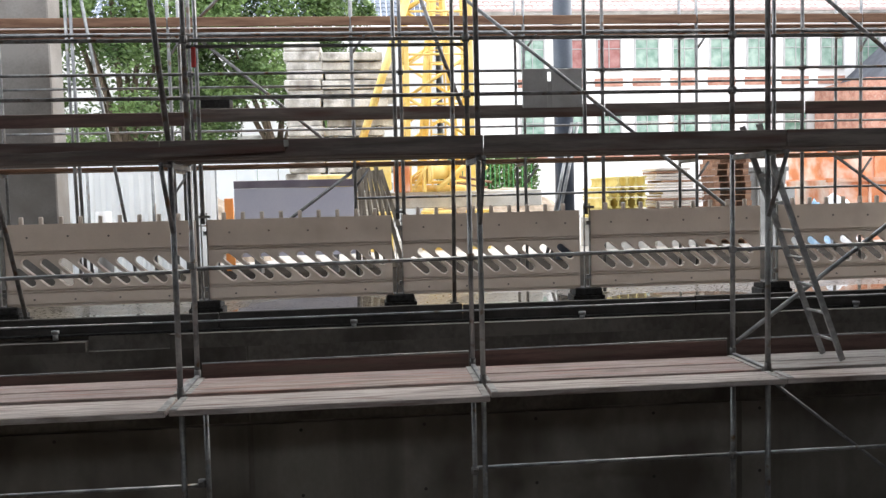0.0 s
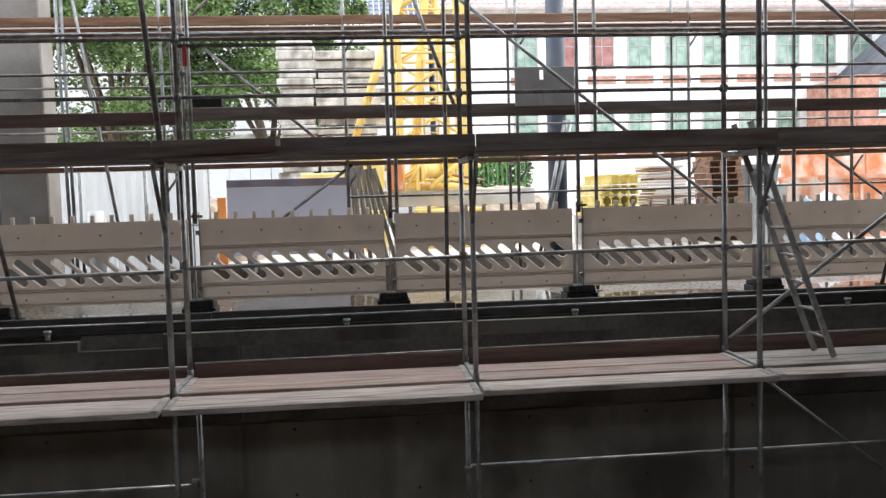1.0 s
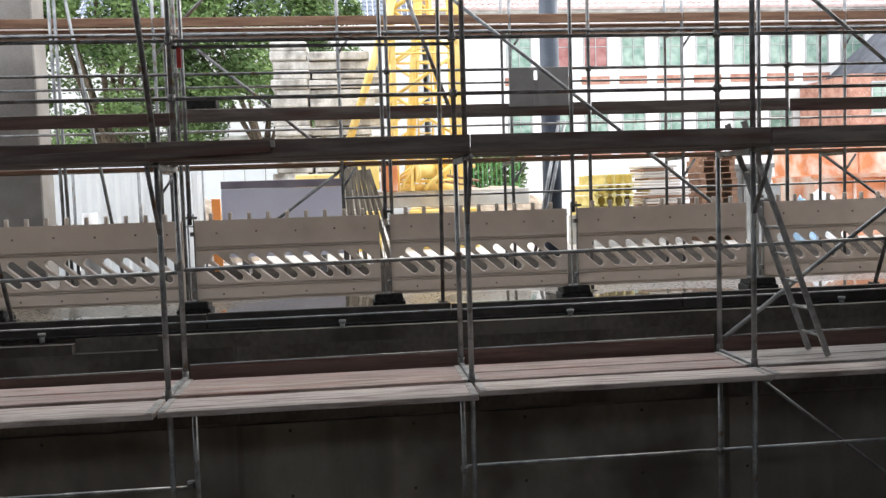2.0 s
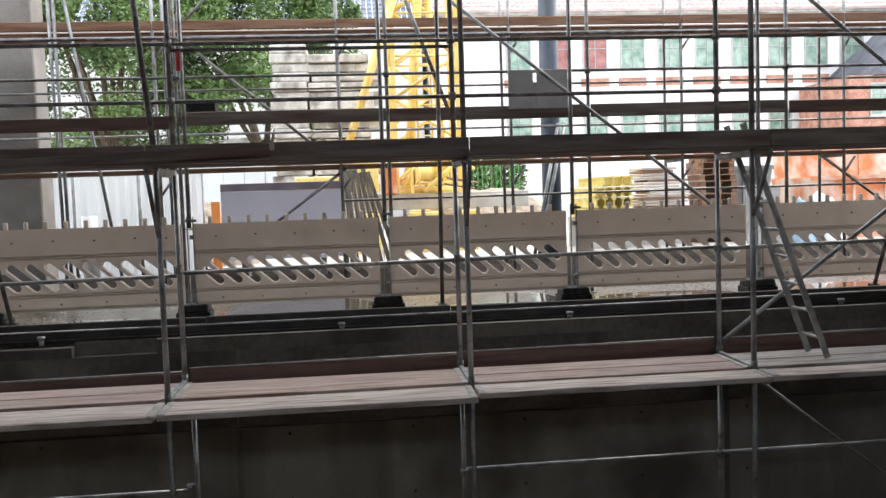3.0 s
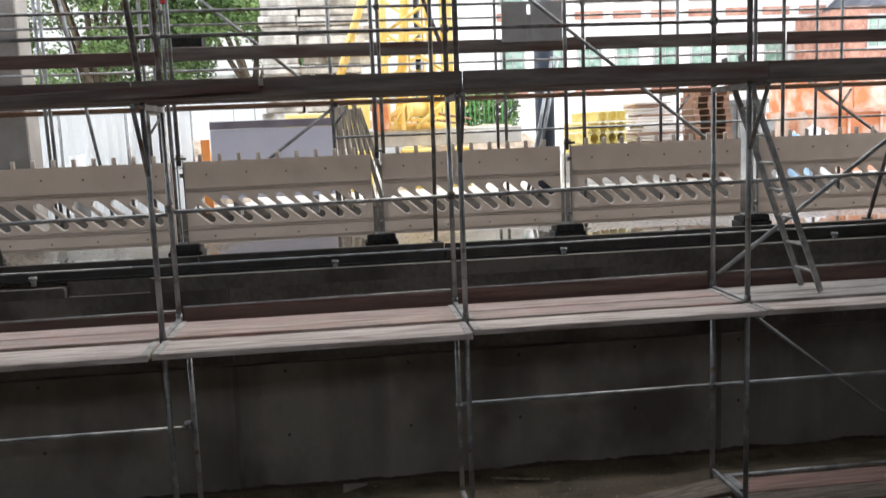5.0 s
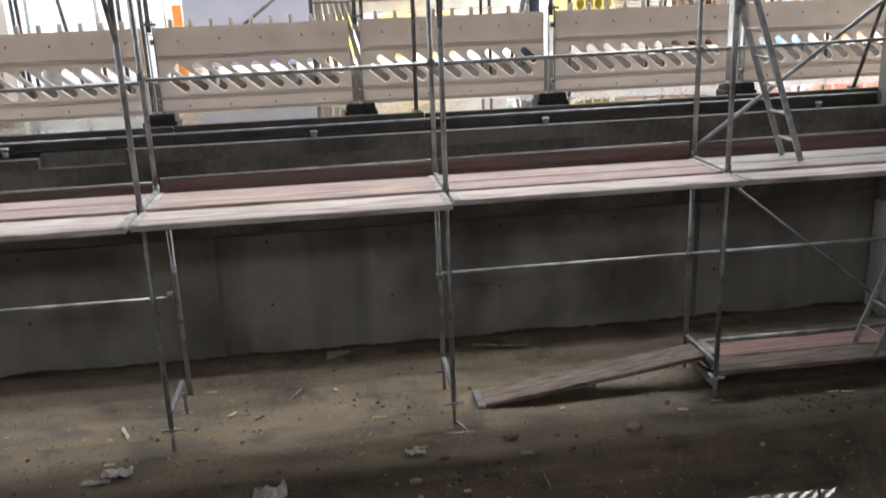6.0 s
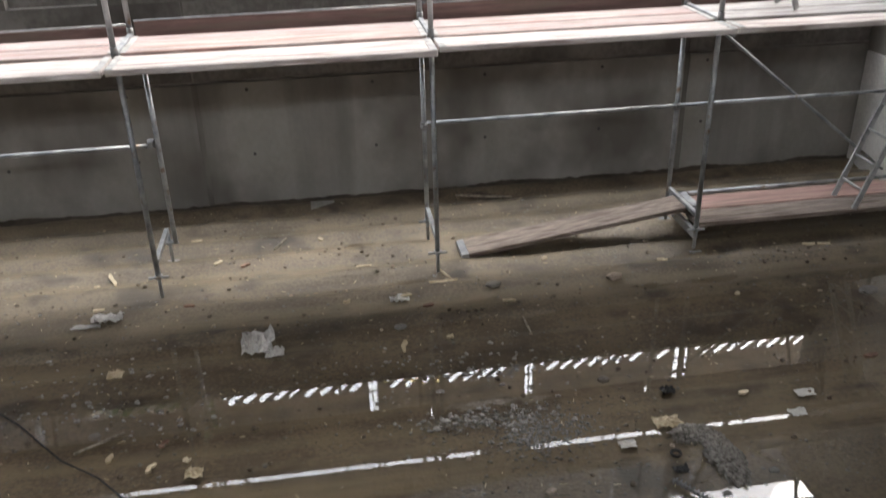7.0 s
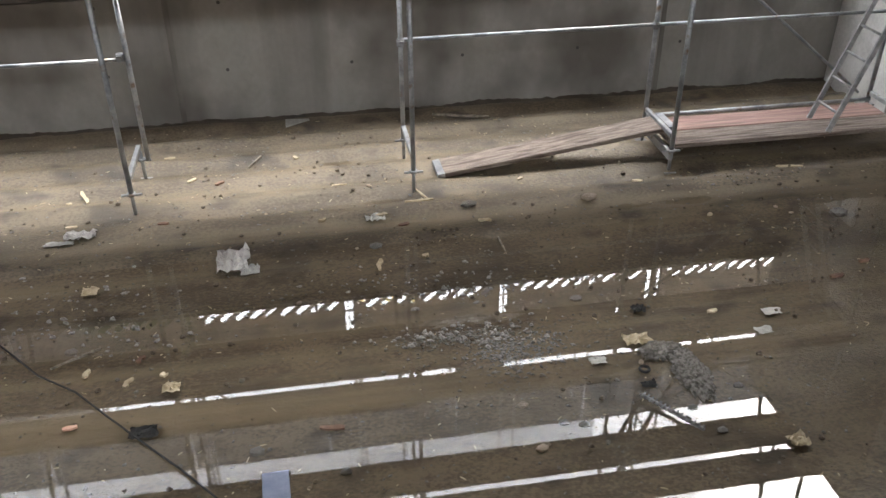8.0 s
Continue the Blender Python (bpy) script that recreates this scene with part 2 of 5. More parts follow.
# out of view and pale, to bounce light onto the right-hand mud
solo("wall_east_end", boxes(((5.45, -6.4, -0.4), (6.0, -0.6, 4.8))), PALECONC, "unseen side wall part made pale to bounce light", "wall", "structure")
# height above the pit rim is unseen, set to cut the mirrored sky
solo("wall_east", boxes(((5.45, -0.6, -0.4), (6.0, 2.2, 4.8))), CONCRETE, "tall grey concrete side wall of the pit", "wall", "structure")
# pale area of the side wall, built as a thin sheet
solo("formwork_sheet", soft_box((5.40, 0.75, -0.02), (5.445, 1.96, 1.35), 0.004), PALECONC, "pale sheet standing against the side wall", "sheet")
solo("wall_west", boxes(((-16.4, -6.4, -0.4), (-16, 2.2, 2.46))), CONCRETE, "grey concrete end wall of the pit", "wall", "structure")
# unseen, kept dark to lessen light bounced onto the pit wall
solo("wall_south", boxes(((-16, -6.8, -0.4), (5.6, -6.4, 2.2))), DARKCONC, "unseen dark concrete wall below the viewing floor", "wall", "structure")
solo("floor_slab", boxes(((-16.4, -14, 1.95), (14, -6.8, 2.2))), DARKCEIL, "bare concrete floor slab inside the building", "floor", "structure")
# unseen shell walls added to limit daylight; the rear gap gives fill
solo("wall_back", boxes(((-16.4, -14.3, -0.4), (14, -14, 7.3))), DARKCEIL, "unseen concrete rear wall with a gap above for fill light", "wall", "structure")
solo("wall_shell_west", boxes(((-16.8, -14.3, 2.2), (-16.4, 3.0, 8.6))), DARKCEIL, "unseen concrete side wall keeping out sky light", "wall", "structure")
solo("wall_shell_east", boxes(((14, -14.3, 2.2), (14.4, 3.0, 8.6))), DARKCEIL, "unseen concrete side wall keeping out sky light", "wall", "structure")
solo("floor_east", boxes(((6.0, -6.8, 2.0), (14, 2.2, 2.54))), DARKCEIL, "bare concrete floor beside the pit", "floor", "structure")
# unseen, its front edge placed to shade the pit
solo("ceiling", boxes(((-16.8, -14.3, 8.6), (14.4, 2.5, 8.9))), DARKCEIL, "unseen concrete soffit added to shade the pit", "ceiling", "structure")

WETGROUND = mat("wet sandy ground", (0.045, 0.037, 0.027), (0.13, 0.108, 0.08), 2.2, 0.3, 0, 0.25, fine=20, gloss=0.3, grain=0.8, stain=((0.17, 0.145, 0.11), 1.2, 0.55, 0.7))
solo("ground_behind", boxes(((-400, -400, 1.7), (400, -14.3, 1.95))), GROUND, "sandy ground behind the building shell", "ground", "structure")
for kx in (-14, -7, 0, 7, 13.6):
    solo("shell_column", soft_box((kx - 0.2, -13.9, 2.2), (kx + 0.2, -13.5, 8.6), 0.02), DARKCEIL, "bare square concrete column of the shell", "column", group="columns of the shell")
# out of view, added to darken a band of sky mirrored in the water
solo("edge_beam", soft_box((-16, 6.5, 8.1), (16, 6.75, 9.65), 0.02), EDGE, "unseen dark beam added to cut off mirrored sky", "beam")
# unseen sheeting, added to grey the wide sky band mirrored in the water
SKYSHEET = mat("milky sky-dimming sheet", (0.8, 0.81, 0.83), (0.88, 0.89, 0.9), 0.8, 0.6, 0, 0.1)
let_light_through(SKYSHEET, 0.75, (0.93, 0.94, 0.96))
dimmer = thing("translucent_fascia", (0, 6.62, 9.65), "unseen milky sheeting added to grey the mirrored sky", "sheeting")
for k in range(9):
    part("sheet", soft_box((-14.0 + 2.1 * k, 6.6, 9.645), (-11.92 + 2.1 * k, 6.62, 11.2), 0.004), SKYSHEET, dimmer)
solo("ground", boxes(((-400, 2.2, 2.3), (400, 600, 2.54))), WETGROUND, "wet sandy ground of the building site", "ground", "structure")
# darker than real soil, so the lower barrier slots look dark
DARKGROUND = mat("near-black ground", (0.011, 0.009, 0.0075), (0.026, 0.0215, 0.0175), 1.2, 0.95, 0, 0.4, fine=14, gloss=0.05, spec=0.04)
solo("ground_earth", boxes(((-60, 4.4, 2.54), (60, 10.3, 2.55))), DARKGROUND, "near-black strip of ground between the scaffolds", "ground", "structure")
YARD = mat("pale gravel yard", (0.42, 0.40, 0.37), (0.6, 0.58, 0.54), 0.7, 0.6, 0, 0.2, fine=10)
solo("pavement", boxes(((-60, 10.3, 2.54), (60, 34.6, 2.552))), YARD, "pale gravel yard of the site", "pavement", "structure")
for px0, px1, py0, py1 in ((-2.6, -0.65, 2.3, 4.2), (0.05, 1.6, 2.32, 4.0), (1.9, 3.8, 2.3, 3.4), (4.2, 7.3, 2.3, 3.5), (-4.9, -3.0, 2.3, 3.1)):
    bm = bmesh.new()
    ring = []
    for k in range(28):
        a = 2 * math.pi * k / 28
        w = 1 + 0.22 * noise.noise(Vector((math.cos(a) * 2 + px0, math.sin(a) * 2, 1)))
        ring.append(bm.verts.new(((px0 + px1) / 2 + math.cos(a) * w * (px1 - px0) / 2, (py0 + py1) / 2 + math.sin(a) * w * (py1 - py0) / 2, 2.545)))
    bm.faces.new(ring)
    solo("puddle", bm, WATER, "shallow rain puddle on the site ground", "puddle", group="puddles by the barrier")

# raised mud strip, its dark colour standing in for shade at the wall foot
vs, fs = [], []
nx = 520
for i in range(nx + 1):
    x = -7.0 + 12.6 * i / nx
    h = 0.035 + 0.035 * noise.fractal(Vector((x * 1.3, 0, 4)), 0.9, 2, 4) + 0.02 * noise.noise(Vector((x * 11, 0, 1)))
    w = 0.15 + 0.08 * noise.fractal(Vector((x * 1.1, 3, 0)), 0.9, 2, 4)
    h, w = max(0.012, h), max(0.03, w)
    vs += [(x, 2.005, h + 0.01), (x, 2.0 - w * 0.4, max(h * 0.6, relief(x, 2.0 - w * 0.4) + 0.004)), (x, 2.0 - w, relief(x, 2.0 - w) - 0.01)]
    if i:
        b = 3 * i
        fs += [(b - 3, b - 2, b + 1, b), (b - 2, b - 1, b + 2, b + 1)]
me = bpy.data.meshes.new("mud_spill")
me.from_pydata(vs, [], fs)
me.materials.append(FOOTSHADE)
tagged(new("mud_spill", me), "wet mud strip coloured dark as shade along the wall foot", "mud", kind="structure")

# ---- near scaffold ----
FRONT = mat("sun-bleached plank", (0.5, 0.44, 0.405), (0.68, 0.62, 0.58), 3, 0.8, 0, 0.35, (0.6, 8, 8), 30, stain=((0.3, 0.2, 0.17), 2.4, 0.55, 0.72), streak=((0.17, 0.125, 0.105), 5.0), lay=(0.35, 5, 1), grain=0.7)
DUSTY = mat("dusty galvanised plate", (0.3, 0.3, 0.29), (0.5, 0.49, 0.47), 9, 0.7, 0.1, 0.2, fine=60, stain=((0.2, 0.17, 0.15), 12, 0.55, 0.7))
GREYWOOD = mat("mortar-greyed plank", (0.33, 0.31, 0.29), (0.5, 0.475, 0.45), 3, 0.8, 0, 0.35, (0.6, 8, 8), 30, stain=((0.24, 0.21, 0.19), 2.4, 0.55, 0.72), streak=((0.17, 0.125, 0.105), 5.0), lay=(0.35, 5, 1), grain=0.7)
RED = mat("red-stained plank", (0.3, 0.235, 0.215), (0.5, 0.425, 0.395), 3, 0.75, 0, 0.35, (0.6, 8, 8), 30, stain=((0.36, 0.18, 0.16), 3.0, 0.52, 0.7), streak=((0.17, 0.125, 0.105), 5.0), lay=(0.35, 5, 1), grain=0.7)
BAY = [-7.71, -5.14, -2.57, 0.0, 2.57, 5.14]
near = thing("scaffold", (0, 0, 0), "galvanised tube scaffold with timber decks standing in the pit", "scaffold")


def coupler(x, y, z):
    bm = bmesh.new()
    tube(bm, (x, y, z - 0.035), (x, y, z + 0.035), 0.036, 8)
    box(bm, (x - 0.02, y - 0.055, z - 0.025), (x + 0.02, y + 0.05, z + 0.025))
    return bm


for x in BAY:
    for y in (0.0, 0.73):
        dx = 0.06 if (x, y) == (-2.57, 0.73) else 0.0
        part("standard", bars(((x + dx, y, 0.2), (x + dx, y, 2.18))), STEEL, near)
        part("standard", bars(((x, y, 2.25), (x, y, 4.26))), STEEL, near)
        lean = -0.42 if (x, y) == (-2.57, 0.0) else 0.0
        # upper tubes take the darker steel to look backlit
        part("standard", bars(((x, y, 4.27), (x + lean * 0.25, y + lean, 6.6))), DARKSTEEL, near)
        part("collar", bars(((x, y, 2.2), (x, y, 2.31)), r=0.03), DARKSTEEL, near)
        part("collar", bars(((x, y, 4.2), (x, y, 4.34)), r=0.03), DARKSTEEL, near)
        bm = bars(((x, y, -0.03), (x, y, 0.3)), r=0.017)
        tube(bm, (x, y, 0.2), (x, y, 0.225), 0.04, 8)
        box(bm, (x - 0.09, y - 0.012, 0.196), (x + 0.09, y + 0.012, 0.212))
        box(bm, (x - 0.06, y - 0.06, -0.03), (x + 0.06, y + 0.06, -0.01))
        part("base_jack", bm, STEEL, near)
    for z, up in ((0.33, 0.05), (2.14, 0.125), (4.14, 0.05)):
        part("transom", soft_box((x - 0.022, 0.024, z), (x + 0.022, 0.706, z + up), 0.006), STEEL, near)
    for z in (3.28, 4.81, 5.33):
        part("coupler", coupler(x, 0.73, z), DARKSTEEL, near)
    if x != 0.0:
        part("coupler", coupler(x, 0.73, 1.24), DARKSTEEL, near)
    part("console_bracket", bars(((x, -0.02, 4.17), (x, -0.36, 4.17)), ((x, -0.02, 3.62), (x, -0.34, 4.15)), r=0.018), DARKSTEEL, near)
    part("console_bracket", bars(((x, -0.02, 2.165), (x, -0.28, 2.165)), r=0.02), STEEL, near)
part("coupler", coupler(0, 0.73, 1.22), DARKSTEEL, near)
FRONTEDGE = (-0.52, -0.52, -0.5, -0.38, -0.34)
for i, x in enumerate(BAY[:-1]):
    x1 = BAY[i + 1]
    for k, (y0, y1, w) in enumerate(((-0.30, -0.055, FRONT), (0.055, 0.36, GREYWOOD if i == 4 else RED if i % 2 else WOOD), (0.372, 0.695, GREYWOOD if i == 4 else RED))):
        dz = (0.003, -0.004, 0.0)[(k + i) % 3]
        lo = FRONTEDGE[i] if k == 0 else y0
        part("deck_plank", soft_box((x + (0.012 if k == 0 else 0.03), lo, 2.19 + dz), (x1 - (0.012 if k == 0 else 0.03), y1, 2.238 + dz)), w, near)
    for y0, y1 in ((-0.30, 0.035), (0.15, 0.415), (0.425, 0.695)):
        part("deck_plank", soft_box((x + 0.008, y0, 4.205), (x1 - 0.008, y1, 4.255)), DARKBOARD, near)
    for xa in (x + 0.014, x1 - 0.074):
        for ya, yb in ((FRONTEDGE[i] + 0.004, -0.058), (0.058, 0.357), (0.375, 0.692)):
            part("plank_end", soft_box((xa, ya, 2.2385), (xa + 0.06, yb, 2.2435), 0.0015), DUSTY, near)
    sag = (0.09, 0.065, 0.02, 0.0, -0.005)[i]
    part("toe_board", soft_box((x + 0.03, 0.79, 2.115), (x1 - 0.03, 0.82, 2.372 - sag)), REDWOOD, near)
    # thin tube added as the highlight on the toe board's top edge
    part("toe_rail", bars(((x + 0.03, 0.80, 2.382 - sag - 0.008), (x1 - 0.03, 0.80, 2.382 - sag + 0.008)), r=0.007), STEEL, near)
    part("toe_board", soft_box((x + 0.003, -0.345, 4.21), (x1 - 0.003, -0.315, 4.352)), DARKBOARD, near)
    for z in (3.28, 4.81, 5.33):
        dip, rise = (sag, 0.012) if z < 4 else (0.0, 0.0)
        # rails of the upper level are coloured dark as if backlit
        part("guardrail", bars(((x + 0.03, 0.755, z - dip - rise), (x1 - 0.03, 0.755, z - dip + rise)), r=0.019), STEEL if z < 4 else DARKSTEEL, near)
    if x != BAY[2]:
        part("guardrail", bars(((x + 0.03, 0.755, 1.24 if i > 2 else 1.21), (x1 - 0.03, 0.755, 1.24 if i > 2 else 1.21)), r=0.019), STEEL, near)
part("guardrail", bars(((BAY[2], 0.74, 5.27), (BAY[3], 0.74, 5.27)), r=0.017), DARKSTEEL, near)
slope = Matrix.Translation((-1.56, -0.385, 4.296)) @ Matrix.Rotation(-0.034, 4, "Y")
bm = soft_box((-6.1, -0.025, -0.045), (-0.035, 0.025, 0.04))
bm.transform(slope)
part("console_plank", bm, DARKBOARD, near, "dark red-brown board ending in a pale steel cap")
bm = soft_box((-0.04, -0.03, -0.01), (-0.005, 0.03, 0.043), 0.004)
bm.transform(slope)
part("plank_cap", bm, PALECONC, near)
# diagonal braces
part("brace", bars(((2.62, 0.80, 2.34), (5.3, 0.80, 4.26)), r=0.023), STEEL, near)
part("brace", bars(((2.84, 0.80, 2.07), (5.05, 0.80, 0.335)), r=0.016), STEEL, near)
# the low deck at the end bay
RAMP = mat("scuffed plank", (0.125, 0.095, 0.076), (0.27, 0.222, 0.185), 3, 0.75, 0, 0.4, (0.9, 12, 12), 34, stain=((0.085, 0.06, 0.045), 2.2, 0.5, 0.64), grain=0.8)
REDDARK = mat("dark red-brown plank", (0.19, 0.105, 0.088), (0.33, 0.21, 0.175), 3, 0.75, 0, 0.35, (0.6, 8, 8), 30, stain=((0.14, 0.1, 0.08), 2.5, 0.5, 0.7))
for y0, y1 in ((0.03, 0.34), (0.36, 0.68)):
    part("deck_plank", soft_box((2.60, y0, 0.21), (5.11, y1, 0.26)), RAMP if y0 < 0.1 else REDDARK, near)
part("toe_board", bars(((2.57, 0.70, 0.29), (5.14, 0.70, 0.29)), r=0.02), STEEL, near)
part("transom", boxes(((2.54, -0.02, 0.12), (2.585, 0.75, 0.2))), STEEL, near)

# ramp plank with steel end caps
ramp = thing("ramp_plank", (0.34, 0.36, 0), "worn timber plank with steel end caps leaning on the low deck", "plank")
v0, v1 = Vector((0.26, 0.35, 0.035)), Vector((2.69, 0.385, 0.345))
m = Matrix.Translation(v0) @ (v1 - v0).to_track_quat("X", "Z").to_matrix().to_4x4()
L = (v1 - v0).length
bm = soft_box((0.06, -0.165, -0.025), (L - 0.06, 0.165, 0.022))
bm.transform(m)
part("board", bm, RAMP, ramp)
for a, b in ((0, 0.075), (L - 0.075, L)):
    bm = soft_box((a, -0.168, -0.028), (b, 0.168, 0.026), 0.004)
    bm.transform(m)
    part("end_cap", bm, STEEL, ramp, "bare steel end cap")


def ladder(x0, z0, x1, z1, y0, y1, label):
    ob = thing("ladder", (x0, (y0 + y1) / 2, z0), label, "ladder", "ladders on the scaffold")
    d = Vector((x1 - x0, 0, z1 - z0))
    ln = d.length
    d.normalize()
    side = Vector((d.z, 0, -d.x))
    for y in (y0, y1):
        bm = bmesh.new()
        a, b = Vector((x0, y, z0)), Vector((x1, y, z1))
        vs = []
        for c in (a, b):
            for sx, sy in ((-0.026, -0.011), (0.026, -0.011), (0.026, 0.011), (-0.026, 0.011)):
                vs.append(bm.verts.new(c + side * sx + Vector((0, sy, 0))))
        for f in ((3, 2, 1, 0), (4, 5, 6, 7), (0, 1, 5, 4), (1, 2, 6, 5), (2, 3, 7, 6), (3, 0, 4, 7)):
            bm.faces.new([vs[i] for i in f])
        part("stile", bm, ALU, ob)
    k = 0.2
    while k < ln - 0.1:
        c = Vector((x0, 0, z0)) + d * k
        part("rung", bars((c + Vector((0, y0, 0)), c + Vector((0, y1, 0))), r=0.014, n=8), ALU, ob)
        k += 0.275
    return ob


ALU = mat("dull aluminium", (0.30, 0.30, 0.30), (0.5, 0.5, 0.49), 8, 0.5, 0.5, 0.1)
ladder(3.41, 2.245, 2.60, 4.45, 0.24, 0.58, "dull aluminium ladder leaning up to the upper deck")
ladder(4.25, 0.262, 4.90, 2.15, 0.03, 0.39, "aluminium ladder standing on the low deck")

# steel tube as the slab edge highlight along the wall head, and anchor caps
edge = thing("edge_formwork", (0, 2.17, 2.46), "dark formwork boards along the slab edge", "formwork")
for k in range(8):
    part("board", soft_box((-16 + 2.68 * k, 2.15 + 0.004 * (k % 2), 2.457), (-13.33 + 2.68 * k, 2.198, 2.642 + 0.006 * (k % 3)), 0.006), EDGE, edge)
solo("edge_pipe", bars(((-15.5, 2.125, 2.572), (-3.3, 2.125, 2.566), ), ((-3.3, 2.125, 2.566), (5.4, 2.125, 2.592)), r=0.013, n=12), STEEL, "thin steel tube added as the slab edge highlight", "pipe")
solo("edge_cable", bars(((-16, 2.105, 2.472), (5.4, 2.1, 2.472)), r=0.014), RUBBER, "black cable lying along the wall head", "cable")
for cx in (-6.86, -4.3, -1.14, 1.41, 4.636):
    bm = bars(((cx, 2.06, 2.43), (cx, 2.06, 2.505)), r=0.028, n=12)
    tube(bm, (cx, 2.06, 2.497), (cx, 2.06, 2.532), 0.041, 12)
    solo("anchor_cap", bm, STEEL, "small steel anchor cap on the concrete wall head", "anchor", group="anchor caps on the wall")

# ---- barriers ----
GZ = 2.54


def slotted_panel(width, z0, z1, thick):
    bm = bmesh.new()

    def loop(points):
        vs = [bm.verts.new((x, 0, z)) for x, z in points]
        return [bm.edges.new((vs[i], vs[(i + 1) % len(vs)])) for i in range(len(vs))]
    lips = []
    edges = loop([(0, z0), (width, z0), (width, z1), (0, z1)])
    r = 0.04
    runs = [(0.215 + 0.2095 * k, 3.214, 0.2095 * k + 0.485, 2.982) for k in range(8)]
    for xa, za, xb, zb in [(0.125, 3.112, 0.275, 2.982), (1.893, 3.214, 2.01, 3.114)] + runs:
        a, b = Vector((xa, za)), Vector((xb, zb))
        ang = math.atan2(b.y - a.y, b.x - a.x)
        pts = []
        for c, base in ((b, ang - math.pi / 2), (a, ang + math.pi / 2)):
            for j in range(6):
                t = base + math.pi * j / 5
                pts.append((c.x + math.cos(t) * r, c.y + math.sin(t) * r))
        ring_edges = loop(pts)
        edges += ring_edges
        for v in {v for e in ring_edges for v in e.verts}:
            p = Vector((v.co.x, v.co.z))
            f = min(1.0, max(0.0, (p - a).dot(b - a) / (b - a).length_squared))
            lips.append((v, (p - a.lerp(b, f)).normalized()))
    bmesh.ops.triangle_fill(bm, edges=edges, use_beauty=True)
    got = bmesh.ops.extrude_face_region(bm, geom=bm.faces[:])
    for g in got["geom"]:
        if isinstance(g, bmesh.types.BMVert):
            g.co.y += thick
    for v, d in lips:
        v.co.x += d.x * 0.012
        v.co.z += d.y * 0.012
    return bm


BW = 2.125
barrier = thing("barrier_panel", (0, 0, 0), "white plastic site barrier with a row of slanted slots", "barrier", "barriers along the pit")
part("panel", slotted_panel(BW, 2.705, 3.65, 0.036), PLASTIC, barrier)
for z in (2.735, 2.872, 2.9, 3.31, 3.338):
    part("rib", soft_box((0.01, -0.007, z - 0.009), (BW - 0.01, 0.004, z + 0.009), 0.005), PLASTIC, barrier)
for k in range(9):
    x = 0.19 + 0.218 * k
    bm = soft_box((x - 0.023, 0.002, 3.645), (x + 0.023, 0.042, 3.735), 0.008)
    part("peg", bm, PLASTIC, barrier)
for x, z in ((0.25, 3.50), (0.7, 3.51), (1.15, 3.5), (1.6, 3.51), (1.95, 3.5), (0.3, 2.79), (0.75, 2.785), (1.25, 2.79), (1.8, 2.785)):
    part("bolt", bars(((x, -0.008, z), (x, 0.01, z)), r=0.012, n=8), DARKSTEEL, barrier)
part("hook", boxes(((-0.05, 0.0, 3.47), (0.0, 0.04, 3.52))), STEEL, barrier)
part("hook", boxes(((-0.05, 0.0, 2.82), (0.0, 0.04, 2.87))), STEEL, barrier)
bm = bmesh.new()
for lo, hi, top in ((-0.235, 0.15, 0.09), (-0.215, 0.13, 0.175)):
    base = 0.0 if top < 0.1 else 0.09
    box(bm, (lo, -0.07, GZ + base), (hi, 0.24, GZ + top))
for v in bm.verts:
    if v.co.z > GZ + 0.15:
        v.co.x = v.co.x * 0.93 - 0.004
        v.co.y = 0.085 + (v.co.y - 0.085) * 0.88
bmesh.ops.bevel(bm, geom=bm.edges[:], offset=0.012, segments=1, affect="EDGES")
part("foot", bm, RUBBER, barrier, "black recycled rubber foot")
part("foot_post", boxes(((-0.078, 0.0, GZ + 0.18), (-0.070, 0.05, 3.73)), ((-0.012, 0.0, GZ + 0.18), (-0.004, 0.05, 3.73)), ((-0.070, 0.04, GZ + 0.18), (-0.012, 0.05, 2.72)), ((-0.09, -0.02, 3.67), (0.04, 0.0, 3.70))), STEEL, barrier)
BY = 2.78
MX = [-7.38, -5.126, -2.865, -0.612, 1.653, 4.003, 6.26]
for k, x in enumerate(MX[:-1]):
    m = pose(x + 0.06, BY, 0, 0, 0, 0.4 * ((k * 2) % 3 - 1))
    if k:
        copy_thing(barrier, m)
barrier.matrix_basis = pose(MX[0] + 0.06, BY, 0)

# ---- middle scaffold behind the barrier ----
mid = thing("scaffold", (0, 3.6, 2.54), "steel scaffold with dark toe boards behind the barrier", "scaffold")
SX = [-8.3, -5.69, -3.08, -0.49, 2.11, 4.8, 7.45]
for x in SX:
    # dark steel stands in for backlit posts and rails here
    part("standard", bars(((x, 3.6, 2.56), (x, 3.6, 7.4))), DARKSTEEL, mid)
    part("base_plate", boxes(((x - 0.07, 3.53, 2.54), (x + 0.07, 3.67, 2.46))), STEEL, mid)
for x in MX[1:]:
    part("standard", bars(((x + 0.012, BY + 0.02, 3.6), (x + 0.012, BY + 0.02, 7.2)), r=0.024), STEEL, mid)
